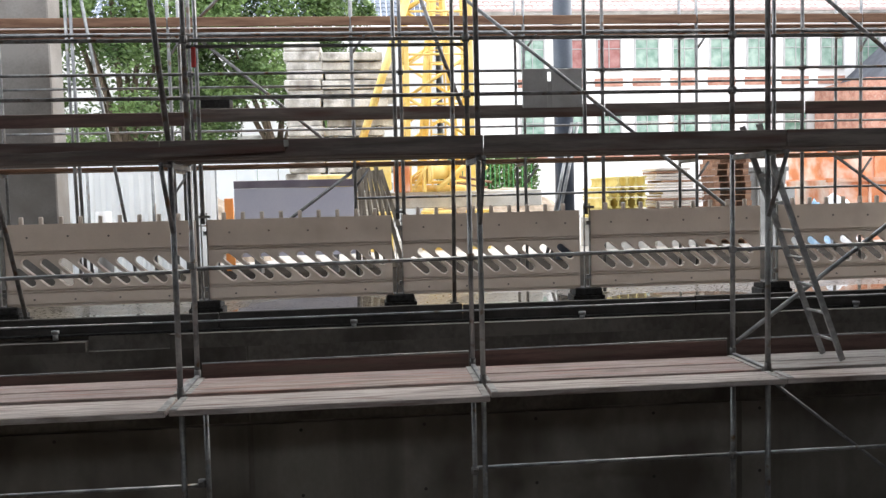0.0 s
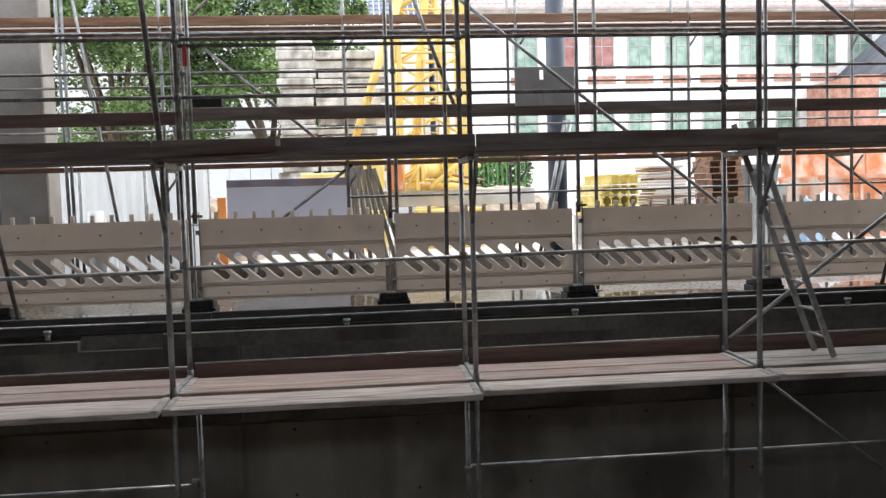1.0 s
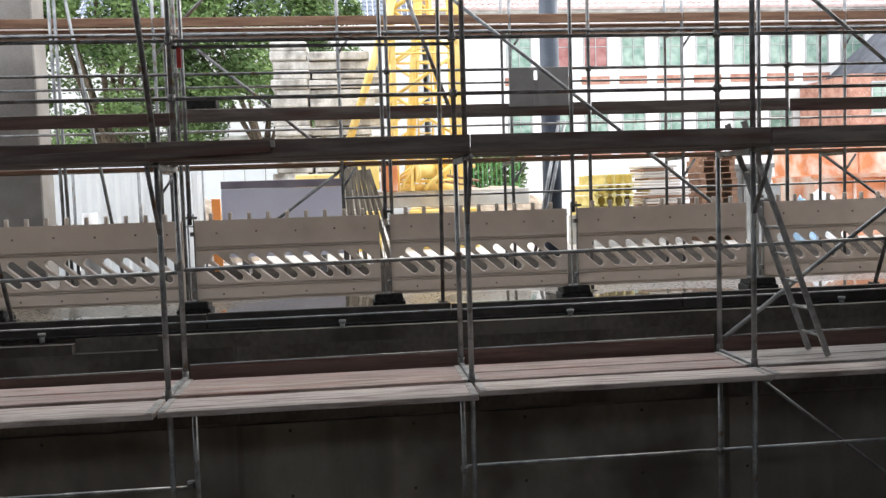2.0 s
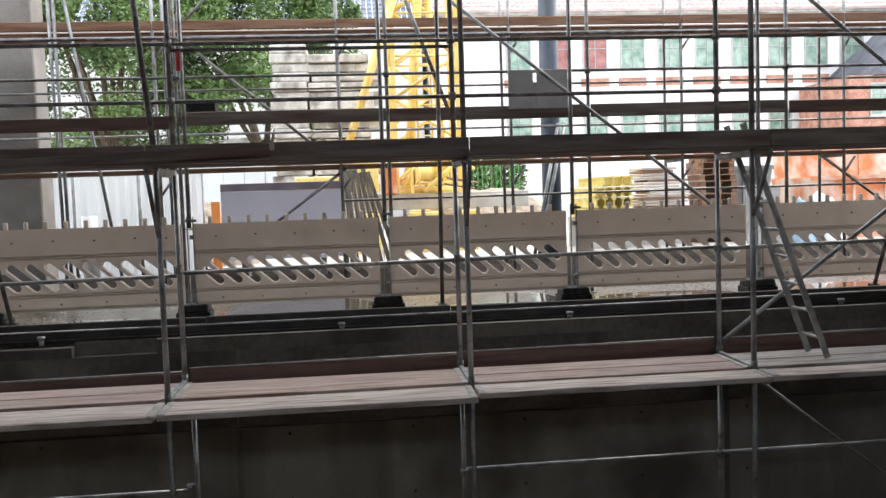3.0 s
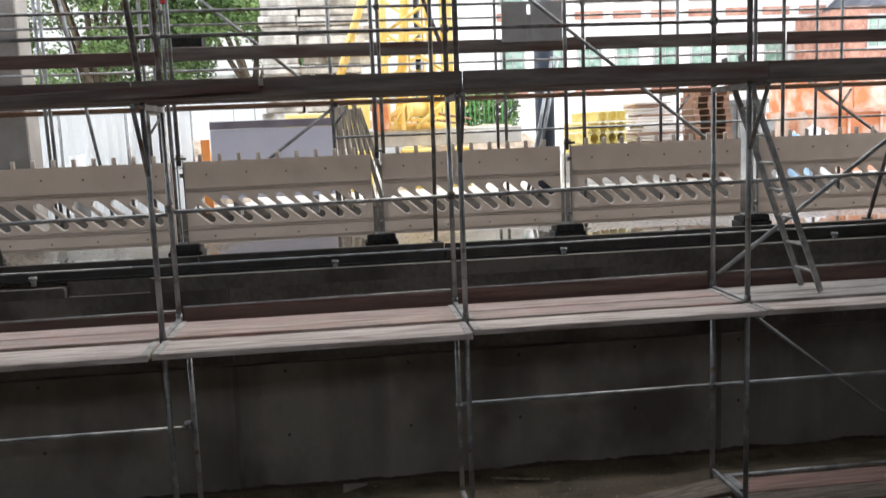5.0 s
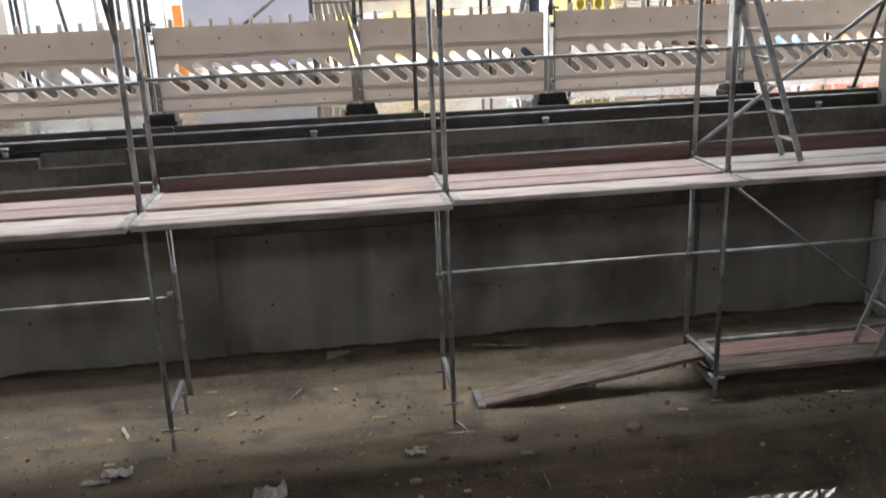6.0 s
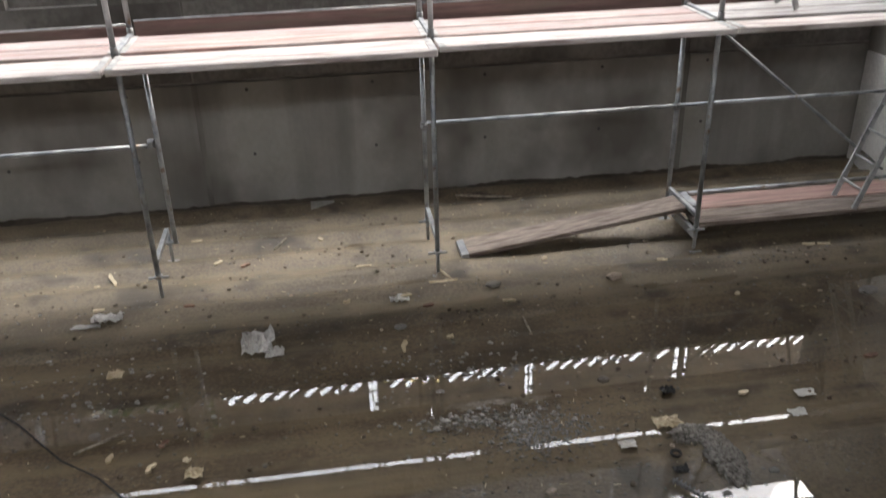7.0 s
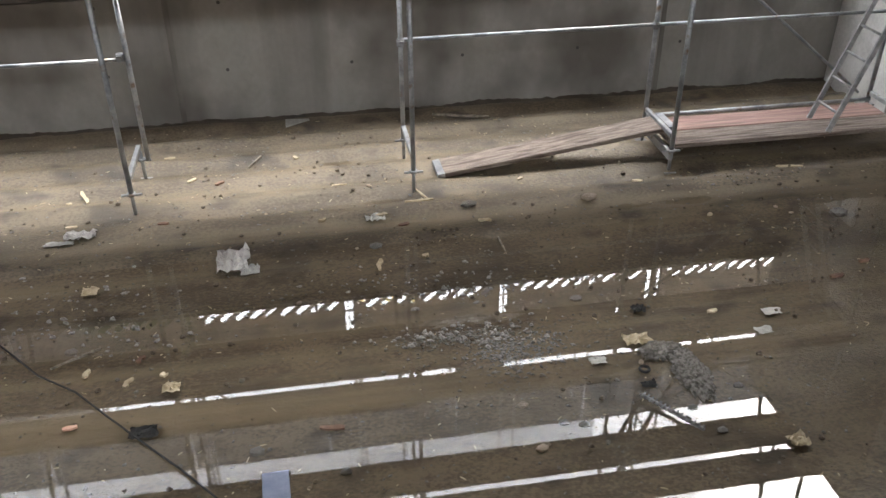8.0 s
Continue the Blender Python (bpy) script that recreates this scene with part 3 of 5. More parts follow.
for i in range(len(SX) - 1):
    z = (4.815, 4.80, 4.838, 4.83, 4.83, 4.82)[i]
    part("toe_board", soft_box((SX[i] + 0.02, 3.54, z), (SX[i + 1] - 0.02, 3.57, z + 0.165)), REDWOOD if i in (1, 5) else DARKBOARD, mid)
    part("guardrail", bars(((SX[i], 3.57, 5.43), (SX[i + 1], 3.57, 5.43)), r=0.019), DARKSTEEL, mid)
    part("guardrail", bars(((SX[i], 3.57, 5.90), (SX[i + 1], 3.57, 5.91)), r=0.019), DARKSTEEL, mid)
    part("coupler", coupler(SX[i], 3.6, 5.43), DARKSTEEL, mid)
part("brace", bars(((-0.21, 3.66, 6.36), (0.30, 3.66, 4.95)), r=0.026), DARKSTEEL, mid)
part("brace", bars(((4.85, 3.45, 6.442), (6.4, 3.45, 5.193)), r=0.027), DARKSTEEL, mid)
part("brace", bars(((0.2, 3.45, 6.405), (4.0, 3.45, 3.4)), r=0.024), STEEL, mid)
PLATE = mat("grey plastic sheet", (0.48, 0.475, 0.47), (0.6, 0.595, 0.59), 3, 0.6)
part("screen_plate", soft_box((1.05, 3.5, 4.95), (1.37, 3.53, 5.44), 0.004), PLATE, mid, "dark grey sheet with a slot")
part("screen_plate", soft_box((1.42, 3.5, 4.95), (1.82, 3.53, 5.44), 0.004), PLATE, mid, "dark grey sheet")
part("screen_plate", boxes(((1.36, 3.505, 4.95), (1.43, 3.525, 5.28)), ((1.36, 3.505, 5.40), (1.43, 3.525, 5.44))), PLATE, mid)
# raking props in front of the barrier
for x, lean in ((-4.80, 0.42), (0.03, 0.12), (5.40, 0.42)):
    prop = thing("raking_prop", (x, 2.62, 2.54), "dark steel raking prop with a foot plate", "prop", "raking props")
    part("tube", bars(((x, 2.62, 2.56), (x, 2.62 - lean * 3.7, 6.26)), r=0.024), DARKSTEEL, prop)
    part("foot_plate", boxes(((x - 0.1, 2.55, 2.54), (x + 0.08, 2.69, 2.565)), ((x - 0.05, 2.58, 2.565), (x + 0.05, 2.66, 2.62))), DARKSTEEL, prop)

TAG = mat("red tag plastic", (0.6, 0.03, 0.03), (0.7, 0.06, 0.05), 4, 0.5)
solo("red_tag", soft_box((-2.50, 0.69, 5.08), (-2.46, 0.705, 5.26), 0.004), TAG, "small red tag hung on a scaffold tube", "tag")
solo("tool_crate", soft_box((-2.98, 3.62, 5.02), (-2.62, 3.9, 5.14), 0.01), RUBBER, "black crate standing on the scaffold boards", "crate")
# ---- far scaffold ----
FX = [-6.3, -3.7, -1.12, 1.41, 4.04, 6.64, 9.24]
far = thing("scaffold", (0, 5.3, 2.54), "steel facade scaffold with brown timber decks", "scaffold")
for x in FX:
    for y in (5.3, 6.0):
        part("standard", bars(((x, y, 2.46), (x, y, 8.4))), STEEL, far)
    for z in (4.28, 6.22):
        part("transom", boxes(((x - 0.02, 5.32, z), (x + 0.02, 5.98, z + 0.05))), STEEL, far)
        part("knee_brace", bars(((x, 5.33, z - 0.28), (x + 0.2, 5.33, z)), r=0.018), STEEL, far)
for i in range(len(FX) - 1):
    a, b = FX[i] + 0.01, FX[i + 1] - 0.01
    for z in (4.33, 6.27):
        part("deck_plank", soft_box((a, 5.30, z), (b, 5.64, z + 0.05)), BROWNWOOD, far)
        part("deck_plank", soft_box((a, 5.66, z), (b, 6.0, z + 0.05)), BROWNWOOD, far)
    part("toe_board", soft_box((a, 5.25, 6.34), (b, 5.28, 6.47)), BROWNWOOD, far)
    part("toe_board", soft_box((a, 6.03, 6.33), (b, 6.06, 6.48)), PALEWOOD, far)
    part("ledger", bars(((a, 5.27, 6.24), (b, 5.27, 6.24)), r=0.02), STEEL, far)
    part("ledger", bars(((a, 5.27, 4.42), (b, 5.27, 4.42)), r=0.02), STEEL, far)
    part("guardrail", bars(((a, 6.03, 4.92), (b, 6.03, 4.92)), r=0.019), STEEL, far)
    part("guardrail", bars(((a, 6.03, 5.58), (b, 6.03, 5.58)), r=0.019), STEEL, far)
    if i > 1:
        part("guardrail", bars(((a, 6.03, 3.85), (b, 6.03, 3.85)), r=0.019), STEEL, far)
for p, q in (((-3.45, 5.36, 6.33), (-1.3, 5.36, 4.5)), ((-3.28, 5.36, 6.47), (-2.8, 5.36, 6.95)),
             ((-2.4, 5.36, 3.35), (-1.05, 5.36, 4.32)), ((6.1, 5.36, 4.45), (7.6, 5.36, 3.37))):
    part("brace", bars((p, q), r=0.024), DARKSTEEL if p[2] > 6 else STEEL, far)
for p, q in (((-4.97, 5.1, 7.4), (-4.93, 5.1, 2.46)), ((-4.93, 5.15, 7.4), (-4.2, 5.15, 2.46)), ((-5.05, 5.12, 7.4), (-5.0, 5.12, 2.46))):
    solo("steel_prop", bars((p, q), r=0.023), STEEL, "pale galvanised prop beside the scaffold", "prop", group="steel props by the column")

# ---- columns of the shell ----
COLCONC = mat("column concrete", (0.19, 0.18, 0.167), (0.3, 0.288, 0.27), 1.2, 0.8, 0, 0.2, fine=30, stain=((0.2, 0.18, 0.16), 0.9, 0.5, 0.75))
col = solo("concrete_column", soft_box((-7.6, 6.5, 2.54), (-5.755, 7.05, 8.1), 0.02), COLCONC, "grey concrete column of the building shell", "column")
blue = thing("steel_column", (2.92, 9.2, 2.54), "blue-grey round steel column on a base plate", "column")
part("shaft", bars(((2.92, 9.2, 2.46), (2.92, 9.2, 10)), r=0.185, n=40), BLUEGREY, blue)
part("base_plate", boxes(((2.6, 8.9, 2.54), (3.24, 9.5, 2.47))), BLUEGREY, blue)
for p, q in (((2.55, 9.0, 2.46), (3.15, 9.0, 5.2)), ((2.45, 8.95, 2.46), (3.02, 8.95, 5.2))):
    solo("push_pull_prop", bars((p, q), r=0.035), STEEL, "galvanised push-pull prop leaning on the steel column", "prop", group="column props")

# ---- site objects, left part ----
board = thing("site_board", (-2.2, 8, 2.54), "large pale lilac board with a dark head strip", "board")
LILAC = mat("pale lilac board", (0.7, 0.7, 0.82), (0.78, 0.78, 0.88), 1, 0.6)
PURPLE = mat("dark mauve strip", (0.2, 0.17, 0.21), (0.28, 0.25, 0.29), 2, 0.6)
part("panel", soft_box((-3.28, 8.0, 2.86), (-1.18, 8.05, 4.06), 0.005), LILAC, board)
for bx in (-2.95, -1.6):
    part("foot", soft_box((bx, 7.85, 2.54), (bx + 0.12, 8.25, 2.86), 0.01), DARKSTEEL, board)
part("head_strip", soft_box((-3.28, 7.99, 4.065), (-1.18, 8.06, 4.2), 0.005), PURPLE, board, "dark mauve head strip")
SHEET = mat("translucent white sheeting", (0.84, 0.86, 0.88), (0.91, 0.92, 0.93), 1.0, 0.5, 0, 0.25, stain=((0.76, 0.8, 0.84), 2, 0.5, 0.7))
let_light_through(SHEET, 0.6, (0.85, 0.88, 0.9))
for k in range(3):
    x = -7.3 + 1.18 * k
    fence = thing("site_fence", (x, 9.2, 2.54), "site fence panel covered with white sheeting", "fence", "sheeted fence panels")
    bm = bmesh.new()
    n = 24
    rows = []
    for j in range(2):
        rows.append([bm.verts.new((x + 0.02 + 1.12 * i / n, 9.2 + 0.015 * math.sin(i * 1.7 + k), (2.5, 4.45)[j])) for i in range(n + 1)])
    for i in range(n):
        bm.faces.new((rows[0][i], rows[0][i + 1], rows[1][i + 1], rows[1][i]))
    bmesh.ops.solidify(bm, geom=bm.faces[:], thickness=0.004)
    part("sheeting", bm, SHEET, fence)
    part("frame", bars(((x, 9.17, 2.54), (x, 9.17, 4.5)), ((x + 1.16, 9.17, 2.54), (x + 1.16, 9.17, 4.5)), ((x, 9.17, 4.48), (x + 1.16, 9.17, 4.48)), ((x, 9.17, 3.4), (x + 1.16, 9.17, 3.4)), r=0.018), STEEL, fence)
hoard = thing("hoarding", (-4, 18, 2.54), "pale profiled sheet hoarding behind the site", "hoarding")
for k in range(14):
    part("sheet", soft_box((-9.5 + 0.6 * k, 18, 2.54), (-8.92 + 0.6 * k, 18.04, 4.95), 0.01), SHEET, hoard)
SIGNORANGE = mat("bright orange plastic", (0.85, 0.27, 0.06), (0.92, 0.36, 0.1), 3, 0.45)
solo("orange_sign", soft_box((-3.60, 8.9, 2.54), (-3.44, 8.95, 3.9), 0.005), SIGNORANGE, "orange upright marker board on the ground", "marker")
WHITE = mat("white plastic", (0.75, 0.75, 0.75), (0.82, 0.82, 0.82), 3, 0.4)
bm = bars(((-5.7, 8.6, 2.54), (-5.7, 8.6, 3.72)), r=0.14, n=20)
solo("white_drum", bm, WHITE, "white plastic drum standing by the fence", "drum")
HEAP = mat("rubble soil", (0.25, 0.2, 0.15), (0.48, 0.4, 0.32), 6, 0.9, 0, 0.6)


def heap(name, cx, cy, z0, rx, ry, h, material, label, cat, seed, grain=0.0):
    bm = bmesh.new()
    bmesh.ops.create_icosphere(bm, subdivisions=5 if grain else 4, radius=1)
    for v in bm.verts:
        d = 1 + 0.2 * noise.fractal(v.co * 1.8 + Vector((seed, 0, 0)), 1.0, 2, 3) + grain * noise.fractal(v.co * 5 + Vector((0, seed, 0)), 0.7, 2.2, 4)
        v.co = Vector((cx + v.co.x * rx * d, cy + v.co.y * ry * d, z0 + max(-0.03, v.co.z * d * h)))
    for f in bm.faces:
        f.smooth = True
    return solo(name, bm, material, label, cat)


heap("earth_mound", -4.6, 11.5, 2.54, 1.5, 0.8, 1.5, HEAP, "heap of rubble and soil on the site", "heap", 1)
heap("earth_mound", 2.6, 17, 2.54, 2.4, 1.2, 1.5, HEAP, "heap of pale excavated soil", "heap", 5)
OLDWOOD = mat("grey weathered boards", (0.16, 0.14, 0.11), (0.34, 0.3, 0.24), 3, 0.85, 0, 0.3, (8, 8, 0.6), 30)
for k in range(8):
    x = -1.12 + 0.095 * k
    d = 0.06 * max(0, k - 2)
    bm = boxes(((-0.04, -0.02, 0), (0.04, 0.02, 1.95 - 0.05 * (k % 3))))
    bm.transform(Matrix.Translation((x + d, 8.6, 2.54)) @ pose(0, 0, 0, 4, -(2 + 2.4 * max(0, k - 1)), 0))
    solo("leaning_board", bm, OLDWOOD, "weathered grey formwork board leaning in a row", "board", group="leaning boards")

# ---- tower crane ----
crane = thing("tower_crane", (0.9, 14.8, 2.54), "yellow lattice tower crane on a ballast frame", "crane")
CX0, CX1, CY0, CY1 = 0.12, 1.72, 14.0, 15.6
CORN = ((CX0, CY0), (CX1, CY0), (CX1, CY1), (CX0, CY1))
for x, y in CORN:
    part("chord", soft_box((x - 0.06, y - 0.06, 3.9), (x + 0.06, y + 0.06, 13), 0.012), YELLOW, crane)
zz = [4.2 + 1.05 * k for k in range(9)]
for i in range(len(zz) - 1):
    for k in range(4):
        a, b = CORN[k], CORN[(k + 1) % 4]
        if (i + k) % 2:
            a, b = b, a
        part("lattice_bar", bars(((*a, zz[i]), (*b, zz[i + 1])), r=0.04, n=8), YELLOW, crane)
    for k in range(4):
        a, b = CORN[k], CORN[(k + 1) % 4]
        part("lattice_bar", bars(((*a, zz[i]), (*b, zz[i])), r=0.03, n=8), YELLOW, crane)
for lx in (0.72, 1.08):
    part("ladder_rail", bars(((lx, 14.3, 4), (lx, 14.3, 12)), r=0.025), YELLOW, crane)
for k in range(24):
    part("ladder_rung", bars(((0.72, 14.3, 4.2 + 0.3 * k), (1.08, 14.3, 4.2 + 0.3 * k)), r=0.014, n=6), YELLOW, crane)
part("inner_mast", bars(((0.45, 14.9, 4.0), (0.95, 14.9, 10.0)), r=0.12, n=14), YELLOW, crane)
part("inner_mast", bars(((1.5, 15.0, 4.0), (1.05, 15.0, 10.0)), r=0.09, n=14), YELLOW, crane)
for k in range(5):
    part("tie_rod", bars(((0.15, 14.05, 4.3 + 1.4 * k), (1.35, 14.95, 5.2 + 1.4 * k)), r=0.028, n=8), YELLOW, crane)
part("stay", bars(((-1.25, 13.9, 4.6), (0.35, 13.9, 9.2)), r=0.1, n=14), YELLOW, crane)
part("base_beam", soft_box((-2.0, 13.7, 3.55), (3.4, 14.05, 3.95), 0.02), PALECONC, crane, "pale ballast beam")
part("base_beam", soft_box((0.6, 12.6, 3.0), (1.1, 16.6, 3.5), 0.02), YELLOW, crane)
part("slewing_ring", bars(((0.9, 14.8, 3.92), (0.9, 14.8, 4.12)), r=0.85, n=28), YELLOW, crane)
bm = bars(((0.55, 13.45, 4.42), (1.05, 13.6, 4.42)), r=0.17, n=20)
tube(bm, (0.52, 13.44, 4.42), (0.58, 13.46, 4.42), 0.27, 20)
tube(bm, (1.02, 13.59, 4.42), (1.08, 13.61, 4.42), 0.27, 20)
part("winch_drum", bm, YELLOW, crane)
part("winch_frame", soft_box((0.42, 13.35, 3.95), (0.5, 13.8, 4.5), 0.01), YELLOW, crane)
part("winch_frame", soft_box((1.12, 13.45, 3.95), (1.2, 13.9, 4.5), 0.01), YELLOW, crane)
part("motor_box", soft_box((-0.95, 13.2, 4.0), (-0.35, 14.0, 4.75), 0.03), YELLOW, crane)
part("motor_box", soft_box((-0.28, 13.3, 3.95), (0.1, 13.9, 4.68), 0.03), ORANGE, crane, "orange-stained housing")
part("motor_box", soft_box((-2.35, 13.4, 4.0), (-1.2, 14.0, 4.42), 0.03), YELLOW, crane)
part("warning_lamp", bars(((-0.66, 13.4, 4.75), (-0.66, 13.4, 4.9)), r=0.12, n=14), TAG, crane, "red warning lamp")
part("arm", bars(((0.75, 13.4, 4.0), (1.6, 13.4, 4.68)), r=0.06), YELLOW, crane)
part("arm", bars(((1.6, 13.4, 4.68), (2.0, 13.5, 4.5)), r=0.05), YELLOW, crane)
part("arm", bars(((0.2, 13.42, 4.05), (0.65, 13.42, 4.75)), r=0.04), YELLOW, crane)
part("hose", bars(((1.3, 13.4, 4.3), (2.1, 13.45, 4.15)), r=0.03), BROWNWOOD, crane)
part("hose", bars(((1.25, 13.4, 4.15), (2.0, 13.45, 4.02)), r=0.025), BROWNWOOD, crane)
for x in (-0.9, 0.35, 1.45):
    part("support_leg", soft_box((x, 13.0, 2.54), (x + 0.55, 13.4, 3.5), 0.02), YELLOW, crane)

# ---- ballast slabs ----
SLABCONC = mat("stained ballast concrete", (0.5, 0.485, 0.455), (0.76, 0.745, 0.71), 2.5, 0.85, 0, 0.3, fine=30, stain=((0.14, 0.125, 0.105), 1.7, 0.5, 0.68), grain=0.6, streak=((0.2, 0.18, 0.15), 2.0))
rs = random.Random(4)
G = "ballast slabs"
z = 2.54
while z < 7.8:
    dx = rs.uniform(-0.09, 0.09)
    solo("concrete_slab", soft_box((-3.07 + dx, 16 + rs.uniform(-0.08, 0.08), z), (-2.1 + dx, 17.6, z + 0.245), 0.03), SLABCONC, "pale concrete ballast block in a tall stack", "slab", group=G)
    z += 0.25
z, k = 2.54, 0
while z < 7.75:
    dx = rs.uniform(-0.16, 0.16)
    w = rs.uniform(-0.2, 0.12)
    solo("concrete_slab", soft_box((-2.0 + dx * 0.4, 16.1 + rs.uniform(-0.15, 0.15), z), (-0.15 + dx + w, 17.8, z + 0.215), 0.02), SLABCONC, "grey concrete slab stacked on timber spacers", "slab", group=G)
    for sx in (-1.8, -0.6):
        solo("timber_spacer", boxes(((sx, 16.2, z + 0.215), (sx + 0.12, 17.6, z + 0.25))), OLDWOOD, "timber spacer between stacked concrete slabs", "timber", group="timber spacers")
    z += 0.25
    k += 1

# ---- site objects, right part ----
YBEAM = mat("yellow formwork beam", (0.68, 0.55, 0.16), (0.82, 0.71, 0.31), 3, 0.6)
for j in range(4):
    for i in range(5):
        x = 4.35 + 0.2 * i
        bm = boxes(((x, 11.2, 3.24 + 0.24 * j), (x + 0.1, 13.4, 3.28 + 0.24 * j)), ((x + 0.035, 11.2, 3.28 + 0.24 * j), (x + 0.065, 13.4, 3.42 + 0.24 * j)), ((x, 11.2, 3.42 + 0.24 * j), (x + 0.1, 13.4, 3.46 + 0.24 * j)))
        if i or j < 3:
            solo("formwork_beam", bm, YBEAM, "yellow timber formwork beam in a stack", "beam", group="stacked formwork beams")
for by in (11.6, 12.8):
    solo("concrete_block", boxes(((4.2, by, 2.54), (5.4, by + 0.2, 3.24))), PALECONC, "pale concrete block under the stacked beams", "block", group="concrete blocks")
for j in range(14):
    w = 1.15 - 0.03 * j + rs.uniform(-0.1, 0.1)
    x = 5.8 + rs.uniform(-0.1, 0.1)
    solo("timber_plank", soft_box((x, 12, 3.4 + 0.07 * j), (x + w, 13, 3.455 + 0.07 * j), 0.008), PALEWOOD if j % 3 else BROWNWOOD, "rough sawn timber in a pile", "timber", group="timber pile")
for by in (12.1, 12.7):
    solo("concrete_block", boxes(((5.8, by, 2.54), (6.9, by + 0.2, 3.4))), PALECONC, "pale concrete block under the timber pile", "block", group="concrete blocks")


def pallet(x, y, z):
    ob = thing("pallet", (x, y, z), "worn brown timber pallet in a stack", "pallet", "stacked pallets")
    for i in range(5):
        part("top_board", boxes(((x, y + 0.02 + 0.16 * i, z + 0.12), (x + 0.9, y + 0.13 + 0.16 * i, z + 0.14))), BROWNWOOD, ob)
    for i in range(3):
        part("block", boxes(((x + 0.38 * i, y + 0.02, z), (x + 0.38 * i + 0.13, y + 0.75, z + 0.12))), BROWNWOOD, ob)
    return ob


one = pallet(7.12, 12.0, 2.54)
for j in range(1, 14):
    copy_thing(one, pose(7.12 + rs.uniform(-0.05, 0.05), 12.0, 2.54 + 0.148 * j))
GREYBOX = mat("grey painted steel", (0.22, 0.22, 0.21), (0.36, 0.36, 0.35), 2, 0.6, 0.2)


def skip(x0, x1, y0, y1, z0, z1, material, label):
    ob = thing("skip", ((x0 + x1) / 2, y0, z0), label, "skip", "site skips")
    bm = bmesh.new()
    s = 0.22
    outer = [(x0 + s, y0, z0), (x1 - s, y0, z0), (x1, y0, z1), (x0, y0, z1)]
    front = [bm.verts.new(c) for c in outer]
    back = [bm.verts.new((c[0], y1, c[2])) for c in outer]
    bm.faces.new(front)
    bm.faces.new(back[::-1])
    for i in (0, 1, 3):
        bm.faces.new((front[i], front[(i + 1) % 4], back[(i + 1) % 4], back[i]))
    part("tub", bm, material, ob)
    part("rim", boxes(((x0 - 0.03, y0 - 0.04, z1 - 0.06), (x1 + 0.03, y0 + 0.03, z1 + 0.04))), material, ob)
    part("rim", boxes(((x0 - 0.03, y1 - 0.03, z1 - 0.06), (x1 + 0.03, y1 + 0.04, z1 + 0.04))), material, ob)
    for i in range(1, 4):
        xr = x0 + s + (x1 - x0 - 2 * s) * i / 4
        part("rib", boxes(((xr - 0.03, y0 - 0.05, z0), (xr + 0.03, y0, z1 - 0.06))), material, ob)
    return ob


skip(9.9, 13.6, 12.0, 14.0, 2.54, 4.0, ORANGE, "rust-stained orange steel skip on the site")
skip(11.7, 17.5, 15.5, 17.5, 2.54, 5.1, ORANGE, "tall orange steel skip behind the first")
skip(7.9, 9.0, 12.2, 13.6, 2.54, 4.3, GREYBOX, "grey steel mortar tub on the site")
BAGW = mat("white bulk bag", (0.7, 0.72, 0.76), (0.82, 0.83, 0.85), 4, 0.7, 0, 0.4)
BAGB = mat("blue tarpaulin", (0.22, 0.42, 0.62), (0.45, 0.6, 0.75), 4, 0.5, 0, 0.4)
heap("bulk_bag", 9.8, 11.4, 2.54, 0.42, 0.42, 1.1, BAGW, "white bulk bag standing on the site", "bag", 9)
heap("tarpaulin", 9.2, 11.2, 2.54, 0.28, 0.3, 0.92, BAGB, "crumpled blue tarpaulin on the ground", "tarpaulin", 12)
bm = boxes(((-0.45, -0.02, 0), (0.45, 0.02, 1.35)))
bm.transform(pose(8.2, 11.0, 2.54, -12, 6, 8))
solo("grey_sheet", bm, GREYBOX, "grey sheet panel leaning on the tub", "panel")
FENCEG = mat("green mesh fence", (0.05, 0.2, 0.06), (0.1, 0.32, 0.1), 6, 0.7)
green = thing("green_fence", (4.3, 22, 2.54), "green upright slat fence beyond the site", "fence")
for k in range(17):
    part("slat", soft_box((2.2 + 0.16 * k, 22, 2.54), (2.235 + 0.16 * k, 22.03, 4.9), 0.005), FENCEG, green)

# ---- long white building with tiled roof ----
ROOFRED = mat("weathered red tiles", (0.47, 0.35, 0.33), (0.6, 0.48, 0.46), 1.5, 0.8, 0, 0.2, fine=8)
ROOFDARK = mat("dark slate tiles", (0.045, 0.05, 0.065), (0.10, 0.11, 0.135), 1.5, 0.6, 0, 0.2, fine=8)
ROOFBLUE = mat("blue-grey tiles", (0.12, 0.15, 0.2), (0.22, 0.26, 0.32), 1.5, 0.6, 0, 0.2, fine=8)
BRICK = mat("red brick", (0.32, 0.14, 0.1), (0.5, 0.27, 0.2), 2.5, 0.9, 0, 0.2, fine=14, stain=((0.45, 0.33, 0.27), 8, 0.55, 0.7))
PANE = mat("green curtained pane", (0.13, 0.24, 0.185), (0.33, 0.44, 0.375), 2.2, 0.15, 0, 0, gloss=0.05)
REDPANE = mat("red curtained pane", (0.25, 0.08, 0.07), (0.38, 0.18, 0.165), 2.2, 0.2, 0, 0, gloss=0.05)
FRAMEW = mat("grey window frame", (0.36, 0.36, 0.36), (0.46, 0.46, 0.46), 3, 0.5)


